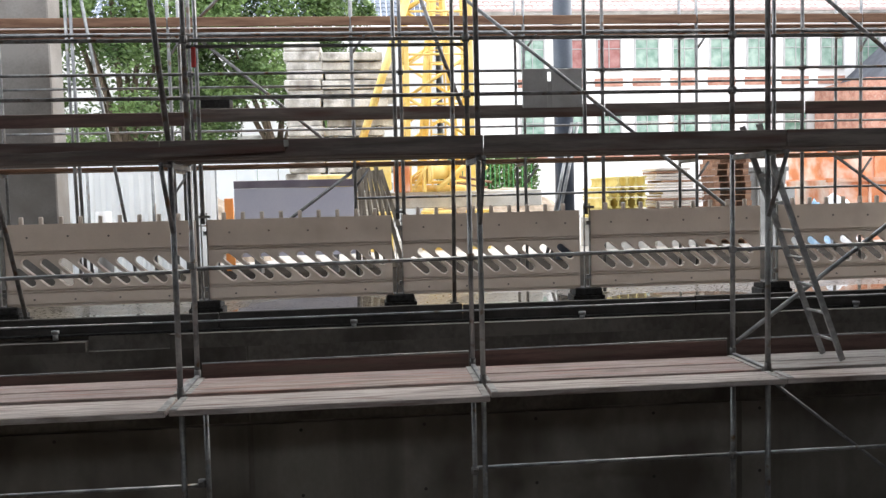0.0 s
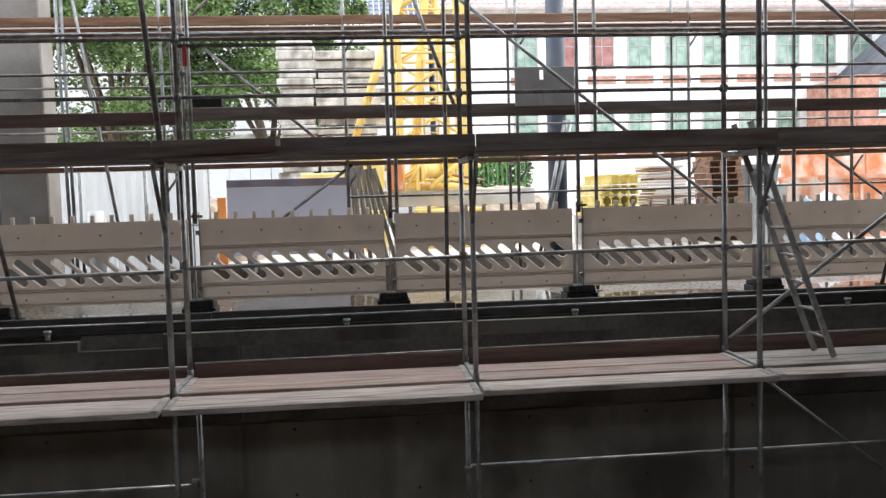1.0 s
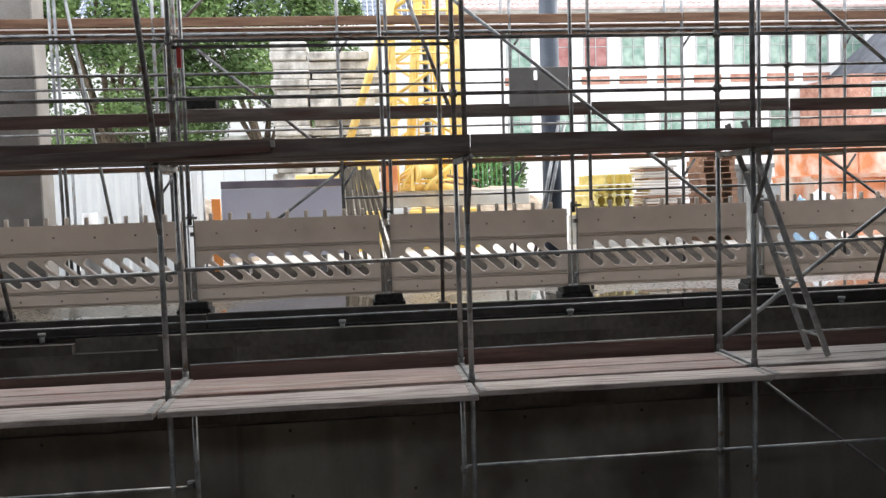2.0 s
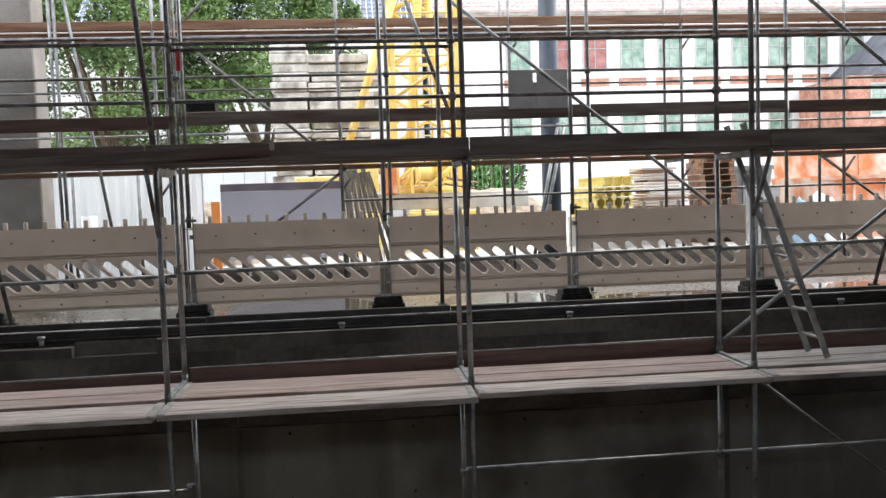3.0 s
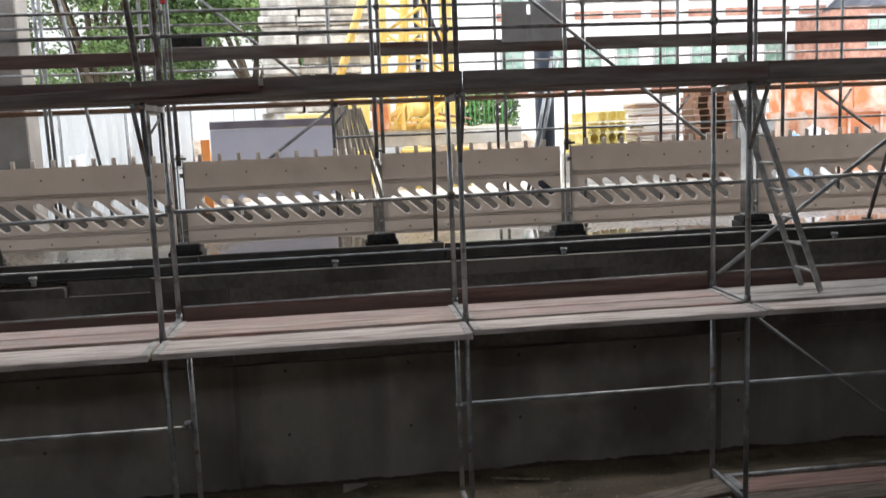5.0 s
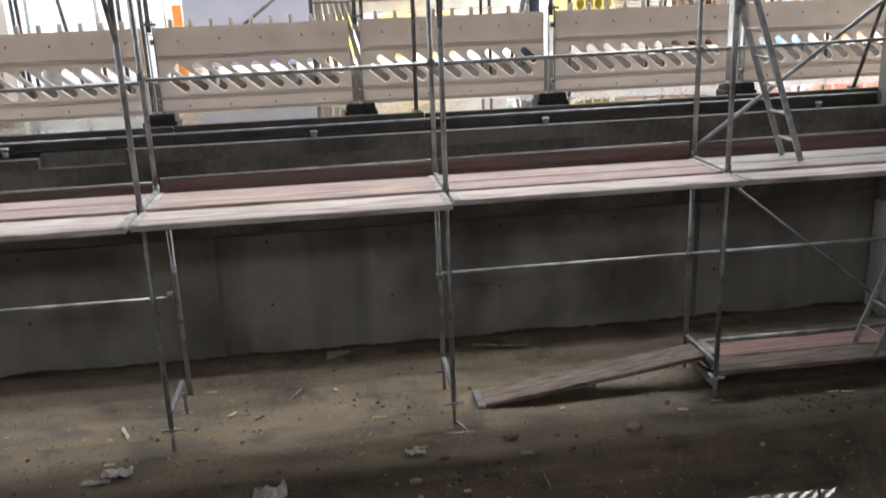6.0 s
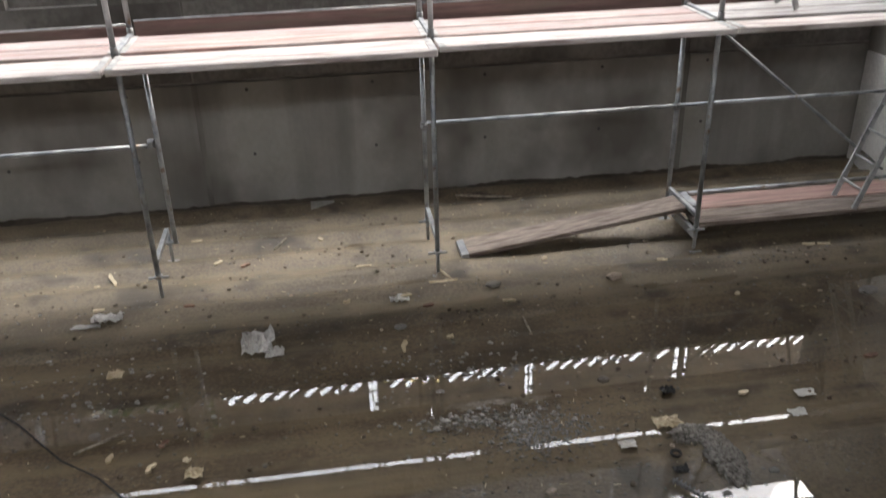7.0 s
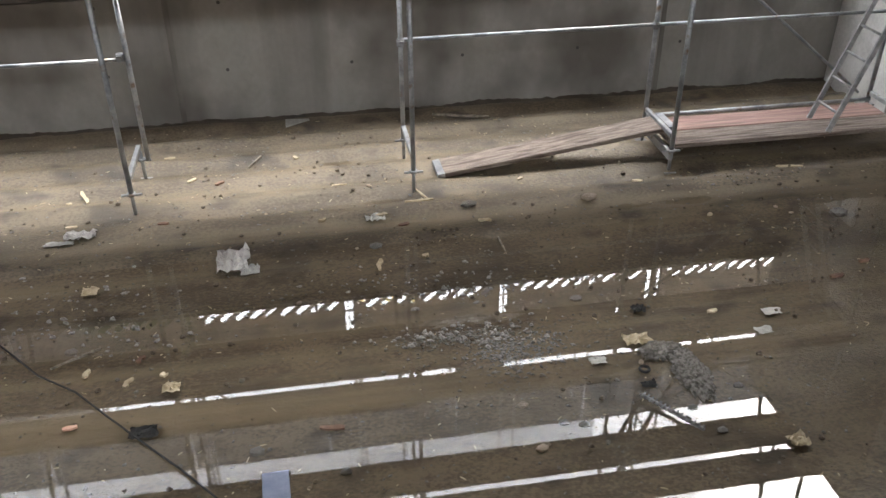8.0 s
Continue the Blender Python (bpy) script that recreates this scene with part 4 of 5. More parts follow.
def tiled_roof(parent, x0, x1, y0, z0, y1, z1, material, dx=0.3, rows=14):
    """Courses of tiles as one ribbed sheet, each course lapping the next."""
    bm = bmesh.new()
    nx = int((x1 - x0) / dx)
    for r in range(rows):
        a, b = r / rows, (r + 1) / rows
        for i in range(nx):
            xa, xb = x0 + i * dx, x0 + (i + 1) * dx - 0.02
            lift = 0.07 if (i + r) % 2 else 0.05
            ya, yb = y0 + (y1 - y0) * a, y0 + (y1 - y0) * b
            za, zb = z0 + (z1 - z0) * a, z0 + (z1 - z0) * b
            vs = [bm.verts.new(c) for c in ((xa, ya, za + lift), ((xa + xb) / 2, ya, za + lift + 0.05), (xb, ya, za + lift), (xb, yb, zb), ((xa + xb) / 2, yb, zb + 0.05), (xa, yb, zb), (xa, ya, za - 0.05), (xb, ya, za - 0.05))]
            bm.faces.new((vs[0], vs[1], vs[4], vs[5]))
            bm.faces.new((vs[1], vs[2], vs[3], vs[4]))
            bm.faces.new((vs[0], vs[6], vs[7], vs[2], vs[1]))
    ob = part("roof_tiles", bm, material, parent)
    return tagged(ob, kind="stuff")


school = thing("school_building", (10, 35, 2.54), "long white plastered building with red tiled roof", "building")
part("wall", boxes(((3.2, 35.06, 2.54), (32, 45, 12.65))), PLASTER, school)
part("cornice", boxes(((3.0, 34.7, 12.65), (32, 35.3, 12.8))), PALECONC, school)
tiled_roof(school, 3.0, 32, 34.6, 12.8, 40, 16.6, ROOFRED)
part("roof_back", boxes(((3.0, 40, 12.65), (32, 45, 16.5))), ROOFRED, school)


def ring(x0, x1, z0, z1, b, y0, y1):
    """A rectangular frame with a mitred opening, as one piece."""
    bm = bmesh.new()
    out = ((x0, z0), (x1, z0), (x1, z1), (x0, z1))
    inn = ((x0 + b, z0 + b), (x1 - b, z0 + b), (x1 - b, z1 - b), (x0 + b, z1 - b))
    v = [[bm.verts.new((x, y, z)) for x, z in loop] for loop in (out, inn) for y in (y0, y1)]
    for i in range(4):
        j = (i + 1) % 4
        bm.faces.new((v[0][i], v[0][j], v[2][j], v[2][i]))
        bm.faces.new((v[1][i], v[3][i], v[3][j], v[1][j]))
        bm.faces.new((v[0][i], v[1][i], v[1][j], v[0][j]))
        bm.faces.new((v[2][i], v[2][j], v[3][j], v[3][i]))
    return bm


def window(x, z, w, h, pane, parent, y=35.0):
    ob = part("window", ring(x, x + w, z, z + h, 0.07, y - 0.01, y + 0.08), FRAMEW, parent)
    inside = (("pane", boxes(((x + 0.06, y + 0.04, z + 0.06), (x + w - 0.06, y + 0.047, z + h - 0.06))), pane),
              ("sill", boxes(((x - 0.05, y - 0.07, z - 0.06), (x + w + 0.05, y + 0.06, z - 0.005))), PALECONC),
              ("glazing_bar", boxes(((x + w / 2 - 0.016, y + 0.0, z + 0.07), (x + w / 2 + 0.016, y + 0.038, z + h - 0.07))), FRAMEW),
              ("glazing_bar", boxes(((x + 0.07, y + 0.004, z + h * 0.66), (x + w - 0.07, y + 0.036, z + h * 0.66 + 0.03))), FRAMEW))
    for nm, bm, mt in inside:
        finish(nm, bm, mt).parent = ob
    return ob


for k in range(-5, 8):
    x = 12.7 + 1.955 * k
    if k in (-4, -5):
        continue
    window(x, 9.93, 1.28, 1.55, REDPANE if k in (-1, -2) else PANE, school)
    part("brick_panel", boxes(((x - 0.1, 35.02, 9.1), (x + 1.35, 35.08, 9.5))), BRICK, school, "red brick panel under a window")
    window(x, 6.45, 1.25, 1.3, PANE, school)
    part("brick_panel", boxes(((x - 0.1, 35.02, 5.5), (x + 1.35, 35.08, 5.9))), BRICK, school, "red brick panel under a window")
hall = thing("hall_building", (-8, 38, 2.54), "white hall with a blue-grey tiled roof", "building")
part("wall", boxes(((-26, 38.05, 2.54), (2.9, 46, 12.75))), PLASTER, hall)
tiled_roof(hall, -26, 2.95, 37.6, 12.9, 43, 17.2, ROOFBLUE)
house = thing("brick_house", (24.5, 30, 2.54), "red brick house with a dark tiled roof", "house")
part("wall", boxes(((21.9, 30.05, 2.54), (36, 34.5, 8.75))), BRICK, house)
bm = bmesh.new()
vs = [bm.verts.new(c) for c in ((23.0, 29.8, 8.75), (36.4, 29.8, 8.75), (36.4, 32.3, 14.2), (28.3, 32.3, 14.2), (23.0, 34.7, 8.75), (36.4, 34.7, 8.75))]
for f in ((0, 1, 2, 3), (0, 3, 4), (4, 3, 2, 5), (0, 4, 5, 1)):
    bm.faces.new([vs[i] for i in f])
part("roof", bm, ROOFDARK, house)
window(25.1, 6.9, 1.1, 1.5, PANE, house, 30.0)
window(22.9, 6.9, 1.1, 1.5, PANE, house, 30.0)

# ---- white annexe behind the trees ----
annex = thing("annexe", (-8, 33, 2.54), "low white plastered annexe with dark windows behind the trees", "building")
part("wall", boxes(((-19.0, 33.0, 2.54), (-1.5, 36.0, 6.6))), PLASTER, annex)
part("roof", soft_box((-19.2, 32.8, 6.6), (-1.3, 36.2, 6.82), 0.02), PALECONC, annex)
for k in range(6):
    ax = -17.6 + 2.8 * k
    pane_part = part("window", boxes(((ax, 32.96, 4.3), (ax + 1.3, 32.99, 5.6))), PANE, annex)
    part("sill", boxes(((ax - 0.05, 32.9, 4.2), (ax + 1.35, 32.995, 4.28))), PALECONC, annex)

# ---- trees ----
LEAF = mat("leaf green", (0.04, 0.085, 0.022), (0.2, 0.31, 0.1), 0.7, 0.5, 0, 0, fine=3)
BARK = mat("grey-brown bark", (0.08, 0.06, 0.045), (0.18, 0.14, 0.1), 6, 0.9, 0, 0.6, (3, 3, 0.6))


def tree(cx, cy, top, spread, seed, count, low=4.2):
    r = random.Random(seed)
    ob = thing("tree", (cx, cy, 2.54), "leafy broad tree with a dark green crown", "tree", "trees beyond the site")
    bm = bmesh.new()
    tube(bm, (cx, cy, 2.4), (cx + 0.2, cy, 6.2), 0.34, 12, 0.24)
    part("trunk", bm, BARK, ob)
    tips = []
    for k in range(9):
        a = k * 2.4 + r.random()
        e = Vector((cx + math.cos(a) * spread * r.uniform(0.4, 0.8), cy + math.sin(a) * spread * 0.6, r.uniform(6.5, top - 1)))
        bm = bmesh.new()
        tube(bm, (cx + 0.2, cy, r.uniform(4.8, 6.1)), e, 0.12, 8, 0.03)
        part("limb", bm, BARK, ob)
        tips.append(e)
    vs, fs = [], []
    clumps = []
    number = int(90 * (top - 4) / 10)
    for k in range(number):
        a, q = r.uniform(0, 6.283), r.random() ** 0.5
        zc = r.uniform(low, top)
        f = math.sqrt(max(0.1, 1 - ((zc - (top + 4) / 2) / ((top - 3) / 2)) ** 2))
        clumps.append((Vector((cx + math.cos(a) * spread * q * f, cy + math.sin(a) * spread * 0.75 * q * f, zc)), r.uniform(0.5, 1.15)))
    for c, rad in clumps:
        for j in range(count // number):
            d = Vector((r.gauss(0, 1), r.gauss(0, 1), r.gauss(0, 0.75)))
            p = c + d.normalized() * rad * r.random() ** 0.4
            s = r.uniform(0.06, 0.125)
            u = Vector((r.gauss(0, 1), r.gauss(0, 1), r.gauss(0, 0.6))).normalized()
            w = u.cross(Vector((r.gauss(0, 1), r.gauss(0, 1), r.gauss(0, 1)))).normalized()
            b = len(vs)
            vs += [p - u * s, p + w * s * 0.45, p + u * s, p - w * s * 0.45]
            fs.append((b, b + 1, b + 2, b + 3))
    me = bpy.data.meshes.new("crown")
    me.from_pydata([tuple(v) for v in vs], [], fs)
    me.materials.append(LEAF)
    crown = new("crown", me)
    crown.parent = ob
    crown.matrix_parent_inverse = Matrix.Translation(-Vector(ob.location))
    return ob


hv, hf = [], []
hr = random.Random(8)
for k in range(6500):
    p = Vector((hr.uniform(1.6, 5.1), hr.uniform(22.2, 23.4), 2.54 + 2.7 * hr.random() ** 0.8 + 0.25 * noise.noise(Vector((k * 0.01, 0, 0)))))
    u = Vector((hr.gauss(0, 1), hr.gauss(0, 1), hr.gauss(0, 0.7))).normalized() * hr.uniform(0.06, 0.12)
    w = u.cross(Vector((hr.gauss(0, 1), hr.gauss(0, 1), hr.gauss(0, 1)))).normalized() * u.length * 0.5
    b = len(hv)
    hv += [tuple(p - u), tuple(p + w), tuple(p + u), tuple(p - w)]
    hf.append((b, b + 1, b + 2, b + 3))
me = bpy.data.meshes.new("hedge")
me.from_pydata(hv, [], hf)
me.materials.append(LEAF)
tagged(new("hedge", me), "dense green hedge behind the slat fence", "hedge", kind="stuff")
tree(-9.6, 24, 21.0, 5.0, 1, 100000, 5.4)
tree(-4.4, 26, 14.0, 4.2, 2, 66000, 6.7)
tree(-15.5, 27, 20.0, 5.0, 3, 45000)

# ---- rubbish and stones on the pit floor ----
PAPER = mat("wet white paper", (0.4, 0.39, 0.36), (0.58, 0.57, 0.53), 5, 0.6)
CHIP = mat("pale wood splinter", (0.36, 0.29, 0.18), (0.6, 0.52, 0.37), 9, 0.7)
RUSTCHIP = mat("red-brown splinter", (0.13, 0.07, 0.048), (0.26, 0.155, 0.105), 9, 0.7)
STONE = mat("grey gravel", (0.08, 0.075, 0.068), (0.24, 0.23, 0.215), 60, 0.6, 0, 0.3)
CRUMB = mat("clay crumb", (0.07, 0.056, 0.039), (0.16, 0.13, 0.094), 30, 0.8, 0, 0.3)
CLOD = mat("grey mortar clod", (0.11, 0.1, 0.085), (0.28, 0.262, 0.235), 40, 0.8, 0, 0.6)
FILM = mat("crumpled plastic film", (0.4, 0.385, 0.365), (0.6, 0.58, 0.55), 5, 0.3, 0, 0.5)
BLUEB = mat("blue-grey board", (0.2, 0.24, 0.36), (0.3, 0.34, 0.46), 4, 0.6)


def on(x, y):
    return max(-0.025, relief(x, y))


def crumple(name, x, y, rx, ry, h, material, label, cat, seed, group=""):
    """A folded sheet lying in creases."""
    bm = bmesh.new()
    bmesh.ops.create_grid(bm, x_segments=9, y_segments=9, size=1)
    z = on(x, y)
    for v in bm.verts:
        n1 = noise.noise(Vector((v.co.x * 1.6 + seed, v.co.y * 1.6, 0)))
        n2 = noise.noise(Vector((v.co.x * 3.1, v.co.y * 3.1 + seed, 2)))
        e = 1 + 0.28 * noise.noise(Vector((v.co.x + seed, v.co.y, 7)))
        v.co = Vector((x + v.co.x * rx * e, y + v.co.y * ry * e + n2 * ry * 0.3, z + 0.006 + h * abs(n1 + 0.6 * n2)))
    bmesh.ops.solidify(bm, geom=bm.faces[:], thickness=0.003)
    return solo(name, bm, material, label, cat, group=group)


crumple("plastic_sheet", -1.66, -0.95, 0.13, 0.17, 0.13, FILM, "crumpled pale plastic sheet lying on the mud", "plastic sheet", 3)
crumple("plastic_sheet", -1.52, -1.12, 0.08, 0.05, 0.06, FILM, "small crumpled pale plastic sheet in the water", "plastic sheet", 5)
crumple("plastic_scrap", -2.98, -0.36, 0.13, 0.07, 0.07, FILM, "torn grey plastic scrap on the mud", "scrap", 8)
crumple("paper_scrap", -3.15, -0.44, 0.12, 0.03, 0.02, PAPER, "flat white paper scrap on the mud", "scrap", 6)
crumple("paper_scrap", -0.42, -0.46, 0.09, 0.05, 0.05, PAPER, "crumpled white paper scrap on the mud", "scrap", 11)
crumple("wood_fibre", -2.77, -1.2, 0.06, 0.05, 0.03, CHIP, "pale clump of wood fibre in the water", "scrap", 13)
crumple("wood_fibre", -2.02, -2.5, 0.06, 0.045, 0.03, CHIP, "pale clump of wood fibre in the water", "scrap", 17)
crumple("foil_scrap", 1.28, -2.55, 0.1, 0.06, 0.05, CHIP, "crumpled yellowish foil beside the mortar", "scrap", 19)
crumple("foil_scrap", 1.9, -3.7, 0.06, 0.05, 0.05, CHIP, "crumpled yellowish foil in the water", "scrap", 23)
crumple("paper_scrap", 2.415, -2.39, 0.07, 0.04, 0.01, PAPER, "wet white paper scrap floating on water", "scrap", 29)
crumple("paper_scrap", 2.245, -2.6, 0.06, 0.04, 0.01, PAPER, "wet white paper scrap floating on water", "scrap", 31)
crumple("dark_rag", 1.18, -3.03, 0.05, 0.03, 0.03, RUBBER, "small soaked dark rag in the water", "rag", 41)
crumple("dark_rag", 1.42, -2.19, 0.05, 0.04, 0.04, RUBBER, "small soaked dark rag in the water", "rag", 43)
crumple("paper_scrap", 0.92, -2.73, 0.06, 0.04, 0.02, PAPER, "crumpled wet paper scrap in the water", "scrap", 47)
crumple("dark_rag", -2.15, -2.91, 0.09, 0.05, 0.03, RUBBER, "soaked dark rag beside the cable", "rag", 37)
bm = bmesh.new()
pv = [bm.verts.new(c) for c in ((-1.19, 1.68, 0.03), (-0.92, 1.83, 0.035), (-0.93, 1.85, 0.05), (-1.19, 1.79, 0.085))]
bm.faces.new(pv)
bmesh.ops.solidify(bm, geom=bm.faces[:], thickness=0.004)
solo("paper_sheet", bm, PAPER, "white pointed paper sheet leaning by the wall", "paper")


def stick(x0, y0, x1, y1, w, h, material, name, label, group=""):
    a, b = Vector((x0, y0, on(x0, y0) + h / 2)), Vector((x1, y1, on(x1, y1) + h / 2))
    bm = bmesh.new()
    ln, w = (b - a).length, w * 0.7
    rows = []
    for i in range(5):
        f = i / 4
        c = Vector((ln * f, noise.noise(Vector((f * 4, x0 * 5, y0))) * w * 0.5, 0))
        t = w * (0.5 + 0.25 * noise.noise(Vector((f * 7, y0 * 5, x0)))) * (0.55 if i in (0, 4) else 1)
        rows.append([bm.verts.new(c + Vector((0, sy * t, sz * h / 2))) for sy, sz in ((-1, -1), (1, -1), (1, 1), (-1, 1))])
    for i in range(4):
        for q in range(4):
            bm.faces.new((rows[i][q], rows[i][(q + 1) % 4], rows[i + 1][(q + 1) % 4], rows[i + 1][q]))
    bm.faces.new(rows[0])
    bm.faces.new(rows[4])
    bm.transform(Matrix.Translation(a) @ (b - a).to_track_quat("X", "Z").to_matrix().to_4x4())
    return solo(name, bm, material, label, "wood scrap", group=group)


G = "wood scraps on the mud"
SCRAPS = ((-2.874, -2.147, -2.561, -1.962, 0.022, 0.015, 1), (0.46, 1.78, 1.1, 1.68, 0.05, 0.02, 1), (-1.577, 0.811, -1.446, 0.965, 0.022, 0.02, 1), (0.609, -0.94, 0.617, -1.198, 0.02, 0.012, 1),
          (-0.812, -0.063, -0.63, 0.215, 0.016, 0.014, 0), (-0.769, 0.241, -0.624, 0.215, 0.018, 0.014, 0), (-0.12, -0.22, 0.15, -0.24, 0.035, 0.015, 0), (0.0, 0.02, 0.1, -0.2, 0.022, 0.014, 0))
CHIPS = ((0.548, -0.671, 0.12, -10, 0), (-0.463, -1.21, 0.17, 80, 0), (2.175, -0.179, 0.1, -35, 0), (3.734, -0.117, 0.13, -5, 0), (3.861, -0.149, 0.14, -12, 0), (-3.09, 0.42, 0.2, -63, 0), (-3.214, 0.315, 0.05, 20, 0),
         (-3.108, -0.141, 0.1, 12, 0), (-2.377, 1.119, 0.11, 8, 0), (-2.109, 0.544, 0.1, 40, 0), (-0.062, -1.134, 0.06, 15, 0), (-2.613, -2.244, 0.09, 75, 0), (-2.317, -2.391, 0.1, 60, 0), (-2.081, -2.347, 0.05, -20, 0),
         (-0.894, -0.44, 0.07, 15, 0), (-0.36, -0.43, 0.11, 5, 0), (1.97, -2.31, 0.08, 3, 0), (-1.841, 0.462, 0.09, 20, 1), (-2.294, -0.268, 0.1, -20, 1), (-0.177, -0.605, 0.1, 12, 1), (-2.262, -2.146, 0.08, 45, 1),
         (-2.62, -2.79, 0.09, 10, 2), (3.523, -1.864, 0.1, 10, 1), (3.176, -2.029, 0.12, 5, 1), (-0.964, -3.075, 0.16, -8, 1), (1.05, 0.03, 0.06, 25, 0), (-1.1, 0.9, 0.05, -40, 0), (2.6, -0.9, 0.05, 30, 0))
for cx, cy, ln, turn, k in CHIPS:
    dx, dy = math.cos(radians(turn)) * ln / 2, math.sin(radians(turn)) * ln / 2
    stick(cx - dx, cy - dy, cx + dx, cy + dy, 0.05, 0.016, (CHIP, RUSTCHIP, ORANGE)[k], "wood_chip", ("pale split wood chip on the mud", "red-brown splinter of board on the mud", "orange scrap lying in the water")[k], "wood chips on the mud")
for x0, y0, x1, y1, w, h, k in SCRAPS:
    stick(x0, y0, x1, y1, w, h, OLDWOOD if k else CHIP, "wood_scrap", "grey-brown splintered wood scrap" if k else "pale split wood stick", G)
bm = soft_box((-0.08, -0.34, -0.01), (0.08, 0.34, 0.012), 0.004)
bm.transform(pose(-1.31, -3.76, 0.0, 0, 0, 2))
solo("blue_board", bm, BLUEB, "blue-grey board piece lying in the water", "board")
heap("mortar_clod", 1.40, -2.70, -0.03, 0.15, 0.1, 0.05, CLOD, "grey lump of spilt mortar in the water", "mortar", 21, 0.3)
heap("mortar_clod", 1.52, -2.96, -0.03, 0.115, 0.27, 0.06, CLOD, "grey long lump of spilt mortar in the water", "mortar", 27, 0.3)
cab = bpy.data.curves.new("black_cable", "CURVE")
cab.dimensions, cab.bevel_depth = "3D", 0.007
sp = cab.splines.new("POLY")
cps = [(-4.2, -0.9), (-3.31, -1.74), (-2.9, -2.2), (-2.62, -2.42), (-2.36, -2.72), (-2.05, -3.05), (-1.85, -3.27), (-1.6, -3.57), (-1.2, -4.0), (-0.7, -4.6)]
sp.points.add(len(cps) - 1)
for i, (x, y) in enumerate(cps):
    sp.points[i].co = (x + 0.006 * math.sin(i * 2.1) - 0.03, y - 0.02, on(x, y) + 0.016, 1)
cab.materials.append(RUBBER)
tagged(new("black_cable", cab), "black rubber cable lying across the wet floor", "cable")
bm = bmesh.new()
hoop = []
for k in range(16):
    a = 2 * math.pi * k / 16
    for q in range(6):
        b = 2 * math.pi * q / 6
        rad = 0.032 + 0.011 * math.cos(b)
        hoop.append(bm.verts.new((1.207 + rad * math.cos(a), -2.88 + rad * math.sin(a), -0.012 + 0.011 * math.sin(b))))
for k in range(16):
    for q in range(6):
        bm.faces.new((hoop[6 * k + q], hoop[6 * ((k + 1) % 16) + q], hoop[6 * ((k + 1) % 16) + (q + 1) % 6], hoop[6 * k + (q + 1) % 6]))
solo("rubber_ring", bm, RUBBER, "small black rubber ring lying in the water", "ring")
rod = thing("ribbed_strip", (1.1, -3.07, 0), "dark ribbed steel strip lying in the water", "steel strip")
a, b = Vector((1.08, -3.14, 0.004)), Vector((1.35, -3.53, 0.008))
part("bar", bars((a, b), r=0.012, n=8), DARKSTEEL, rod)
for k in range(15):
    c = a.lerp(b, (k + 0.5) / 15)
    part("rib", bars((c + Vector((-0.022, -0.015, 0.006)), c + Vector((0.022, 0.015, 0.006))), r=0.006, n=6), DARKSTEEL, rod)


def pebble_mesh(seed, material):
    bm = bmesh.new()
    bmesh.ops.create_icosphere(bm, subdivisions=1, radius=1)
    for v in bm.verts:
        v.co *= 1 + 0.45 * noise.noise(v.co * 1.5 + Vector((seed, 0, 0)))
        v.co.z *= 0.65
    me = bpy.data.meshes.new("stone")
    bm.to_mesh(me)
    bm.free()
    me.materials.append(material)
    return me


STONES = [pebble_mesh(k * 3.7, (STONE, CLOD, HEAP)[k % 3]) for k in range(6)]
rs = random.Random(11)
for k in range(150):
    x, y = rs.uniform(-4.0, 3.6), rs.uniform(-3.9, 0.1)
    s = rs.choice((0.008, 0.009, 0.011, 0.014, 0.018)) * rs.uniform(0.8, 1.3)
    ob = new("stone", STONES[rs.randrange(6)])
    ob.location, ob.scale, ob.rotation_euler = (x, y, relief(x, y) + s * 0.35), (s * rs.uniform(0.9, 1.6), s, s), (0, 0, rs.uniform(0, 6))
    tagged(ob, "small muddy stone on the pit floor", "stone", "stones on the floor")
for x, y, s in ((1.585, -0.467, 0.065), (0.457, -0.396, 0.055), (-0.463, -0.905, 0.045), (3.769, -1.065, 0.07), (-2.777, -1.952, 0.04), (-1.439, -3.187, 0.04), (0.516, -3.273, 0.03), (0.639, -3.318, 0.03),
                (0.315, -3.467, 0.035), (1.487, -3.521, 0.03), (1.386, -3.292, 0.03), (1.783, -3.138, 0.03), (0.29, -3.062, 0.035), (1.0, -1.95, 0.04), (-0.9, -3.45, 0.03)):
    ob = new("stone", STONES[int(s * 1000) % 6])
    ob.location, ob.scale = (x, y, relief(x, y) + s * 0.35), (s * 1.4, s, s * 0.8)
    tagged(ob, "larger grey muddy stone", "stone", "stones on the floor")
gv, gf = [], []
base = [tuple(v.co) for v in STONES[0].vertices]
tris = [tuple(p.vertices) for p in STONES[0].polygons]
for k in range(5200):
    if k < 1500:
        x, y = rs.gauss(0.36, 0.17), rs.gauss(-2.52, 0.13)
        if k % 4 == 1:
            x, y = rs.gauss(0.6, 0.5), rs.gauss(-2.55, 0.25)
        if k % 3 == 0:
            x, y = rs.gauss(0.02, 0.26), rs.gauss(-2.28, 0.05)
    else:
        x, y = rs.uniform(-4.2, 4.2), rs.uniform(-4.1, 1.7)
    s = (0.004 + 0.011 * rs.random() ** 3) * (1.15 if k < 1500 else 0.9)
    z = max(relief(x, y), -0.034)
    b0 = len(gv)
    ax, ay, az, sh = rs.uniform(0.6, 1.7), rs.uniform(0.6, 1.5), rs.uniform(0.5, 1.0), rs.uniform(-0.8, 0.8)
    gv += [(x + (v[0] * ax + v[1] * sh) * s, y + v[1] * s * ay, z + s * 0.3 + v[2] * s * az) for v in base]
    gf += [tuple(b0 + i for i in t) for t in tris]
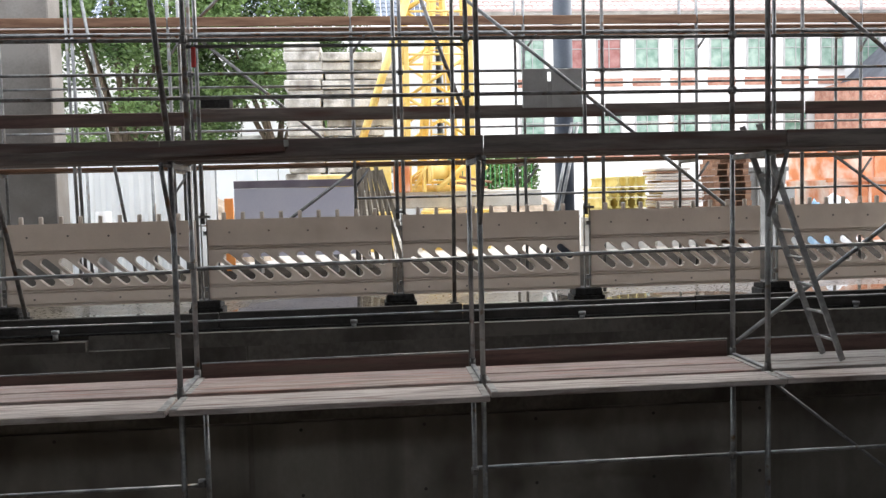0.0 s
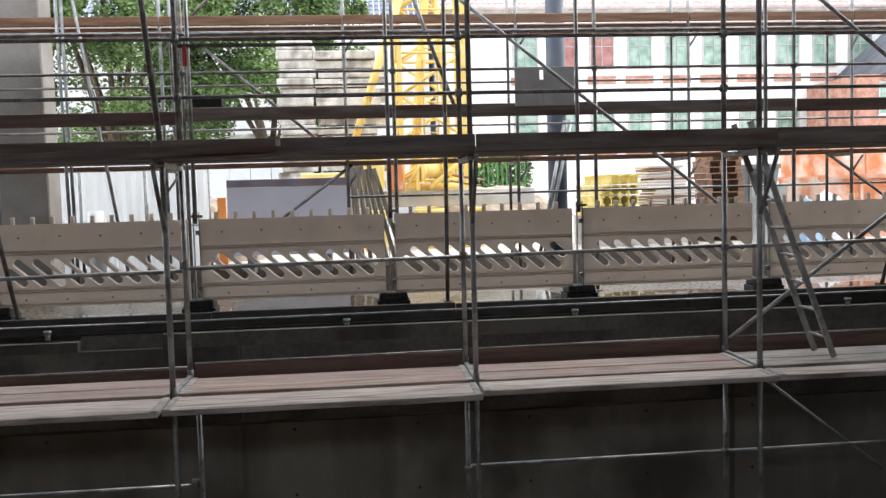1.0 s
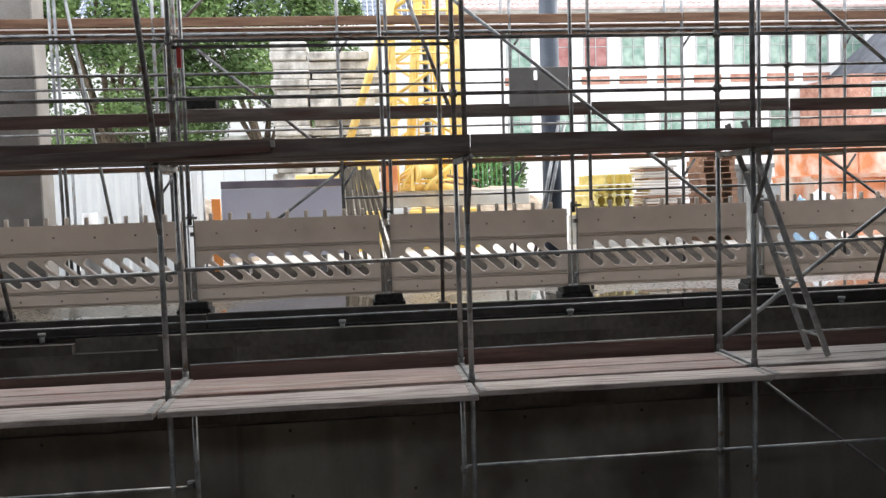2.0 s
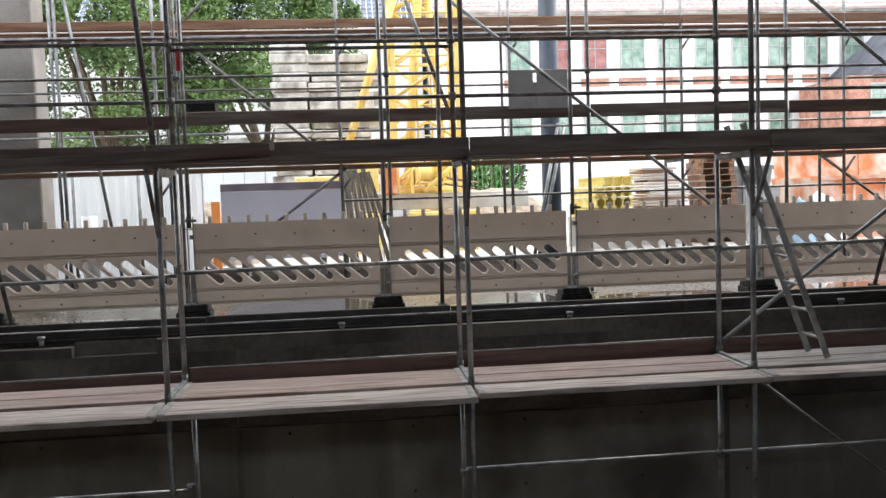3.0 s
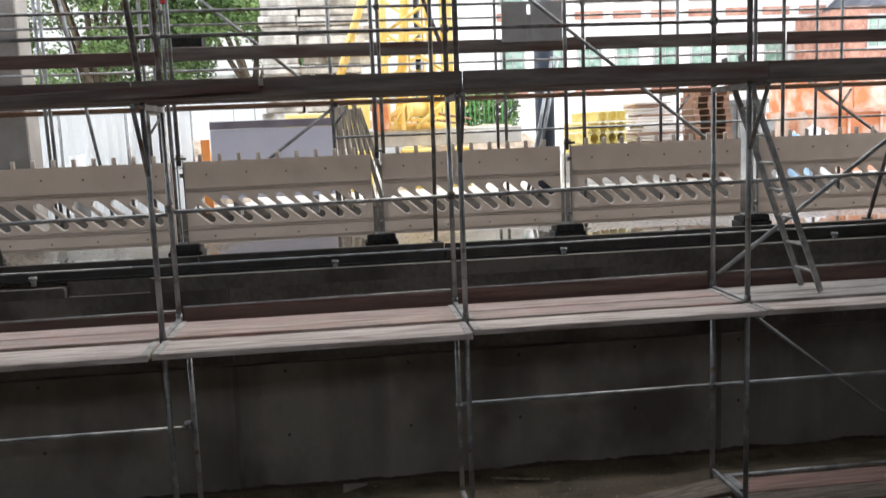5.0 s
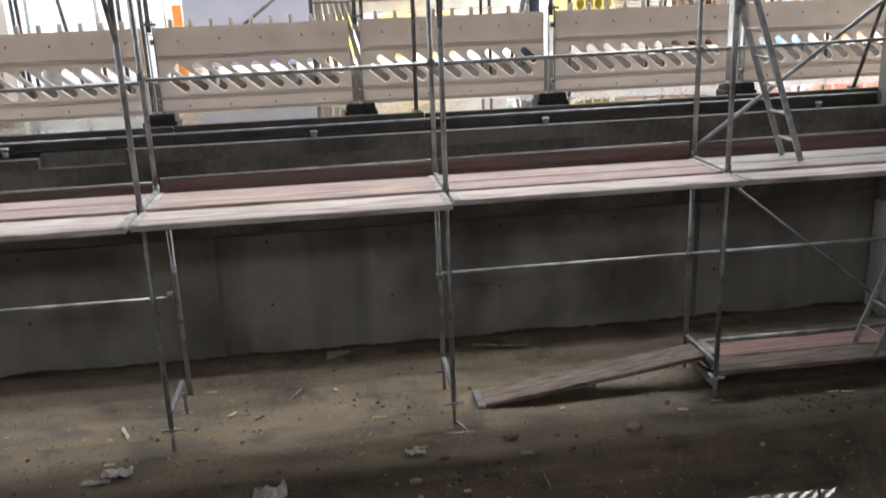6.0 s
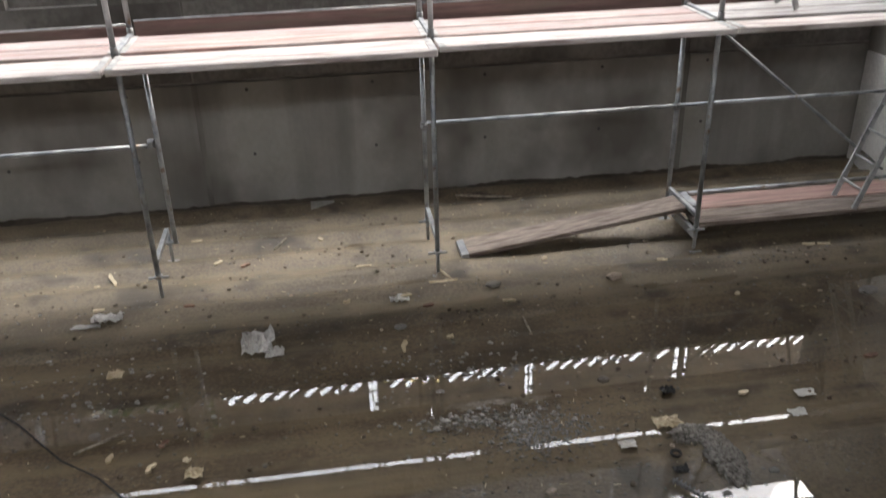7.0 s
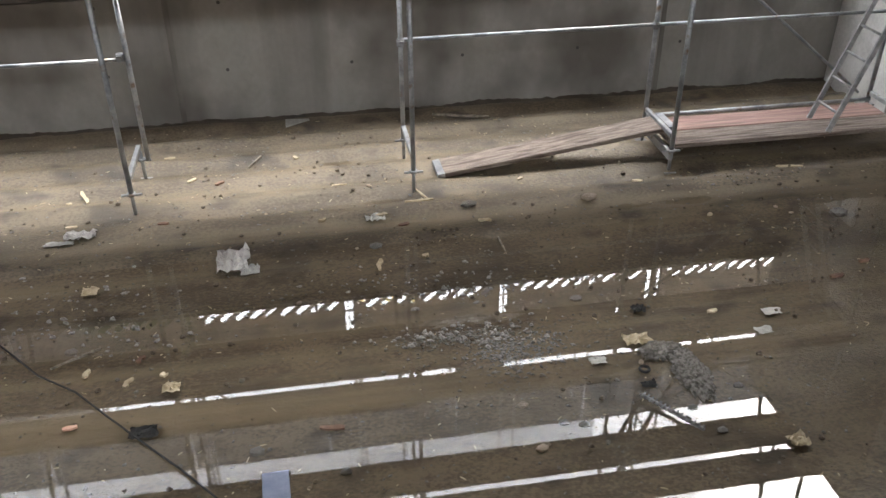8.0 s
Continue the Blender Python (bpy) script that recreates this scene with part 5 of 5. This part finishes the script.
me = bpy.data.meshes.new("gravel")
me.from_pydata(gv, [], gf)
me.materials.append(STONE)
tagged(new("gravel", me), "spilt grey gravel in the shallow water", "gravel", kind="stuff")

# loose drifts of coarser pebbles along the water's edge
PEBBLE = mat("washed grey pebbles", (0.16, 0.15, 0.135), (0.36, 0.345, 0.32), 60, 0.5, 0, 0.3)
pv, pf = [], []
for cx, cy, dx, dy, count in ((-2.95, -1.2, 0.3, 0.2, 46), (-2.85, -1.68, 0.35, 0.12, 34), (-2.1, -1.95, 0.35, 0.1, 24), (-0.85, -1.5, 0.35, 0.16, 26), (0.0, -1.62, 0.3, 0.16, 60),
                              (-0.3, -2.22, 0.22, 0.06, 50), (0.3, -2.3, 0.2, 0.1, 70), (0.6, -1.75, 0.3, 0.15, 30)):
    for k in range(count):
        x, y, s = rs.gauss(cx, dx), rs.gauss(cy, dy), 0.009 + 0.013 * rs.random() ** 2
        z, b0 = max(relief(x, y), -0.03), len(pv)
        ax, ay, az, sh = rs.uniform(0.7, 1.6), rs.uniform(0.6, 1.4), rs.uniform(0.6, 1.1), rs.uniform(-0.7, 0.7)
        pv += [(x + (v[0] * ax + v[1] * sh) * s, y + v[1] * s * ay, z + s * 0.4 + v[2] * s * az) for v in base]
        pf += [tuple(b0 + i for i in t) for t in tris]
me = bpy.data.meshes.new("pebbles")
me.from_pydata(pv, [], pf)
me.materials.append(PEBBLE)
tagged(new("pebbles", me), "washed grey pebbles strewn on the wet mud", "pebbles", kind="stuff")

# dark crumbs of clay on the bank and pale splinters all over
for title, material, count, label, cat in (("clay_crumbs", CRUMB, 1500, "dark crumbs of wet clay scattered on the mud", "crumbs"), ("splinters", CHIP, 520, "pale wood splinters scattered on the mud", "splinters")):
    cv, cf = [], []
    for k in range(count):
        x, y = rs.uniform(-4.4, 4.6), rs.uniform(-4.1, 1.8)
        if title == "clay_crumbs" and k % 5 < 3:
            c = rs.randrange(30)
            x, y = 4.2 * math.sin(c * 2.4) + rs.gauss(0, 0.2 + 0.03 * c), -0.8 + 1.3 * math.sin(c * 5.1) + rs.gauss(0, 0.08 + 0.012 * c)
        sx = 0.005 + 0.02 * rs.random() ** 4
        sy, turn = sx, rs.uniform(0, 6.3)
        if title == "splinters":
            sx, sy = 0.008 + 0.024 * rs.random() ** 2, 0.005
        b0, z, ca, sa = len(cv), on(x, y), math.cos(turn), math.sin(turn)
        cv += [(x + v[0] * sx * ca - v[1] * sy * sa, y + v[0] * sx * sa + v[1] * sy * ca, z + sy * 0.4 + v[2] * sy) for v in base]
        cf += [tuple(b0 + i for i in t) for t in tris]
    me = bpy.data.meshes.new(title)
    me.from_pydata(cv, [], cf)
    me.materials.append(material)
    tagged(new(title, me), label, cat, kind="stuff")
SILT = mat("pale silt", (0.19, 0.168, 0.135), (0.29, 0.262, 0.22), 5, 0.75, 0, 0.4, fine=50, grain=0.8, stain=((0.12, 0.1, 0.075), 6, 0.5, 0.65))
bm = bmesh.new()
hub = bm.verts.new((0.06, -2.08, on(0.06, -2.08) + 0.003))
rim = []
for k in range(40):
    a = 2 * math.pi * k / 40
    w = 1 + 0.7 * noise.fractal(Vector((math.cos(a) * 1.6, math.sin(a) * 1.6, 4)), 0.8, 2, 4)
    x, y = 0.06 + math.cos(a) * 0.34 * w, -2.08 + math.sin(a) * 0.075 * w
    rim.append(bm.verts.new((x, y, on(x, y) - 0.003)))
for k in range(40):
    bm.faces.new((hub, rim[k], rim[(k + 1) % 40]))
solo("silt_bank", bm, SILT, "pale bank of silt rising from the shallow water", "mud", "structure")
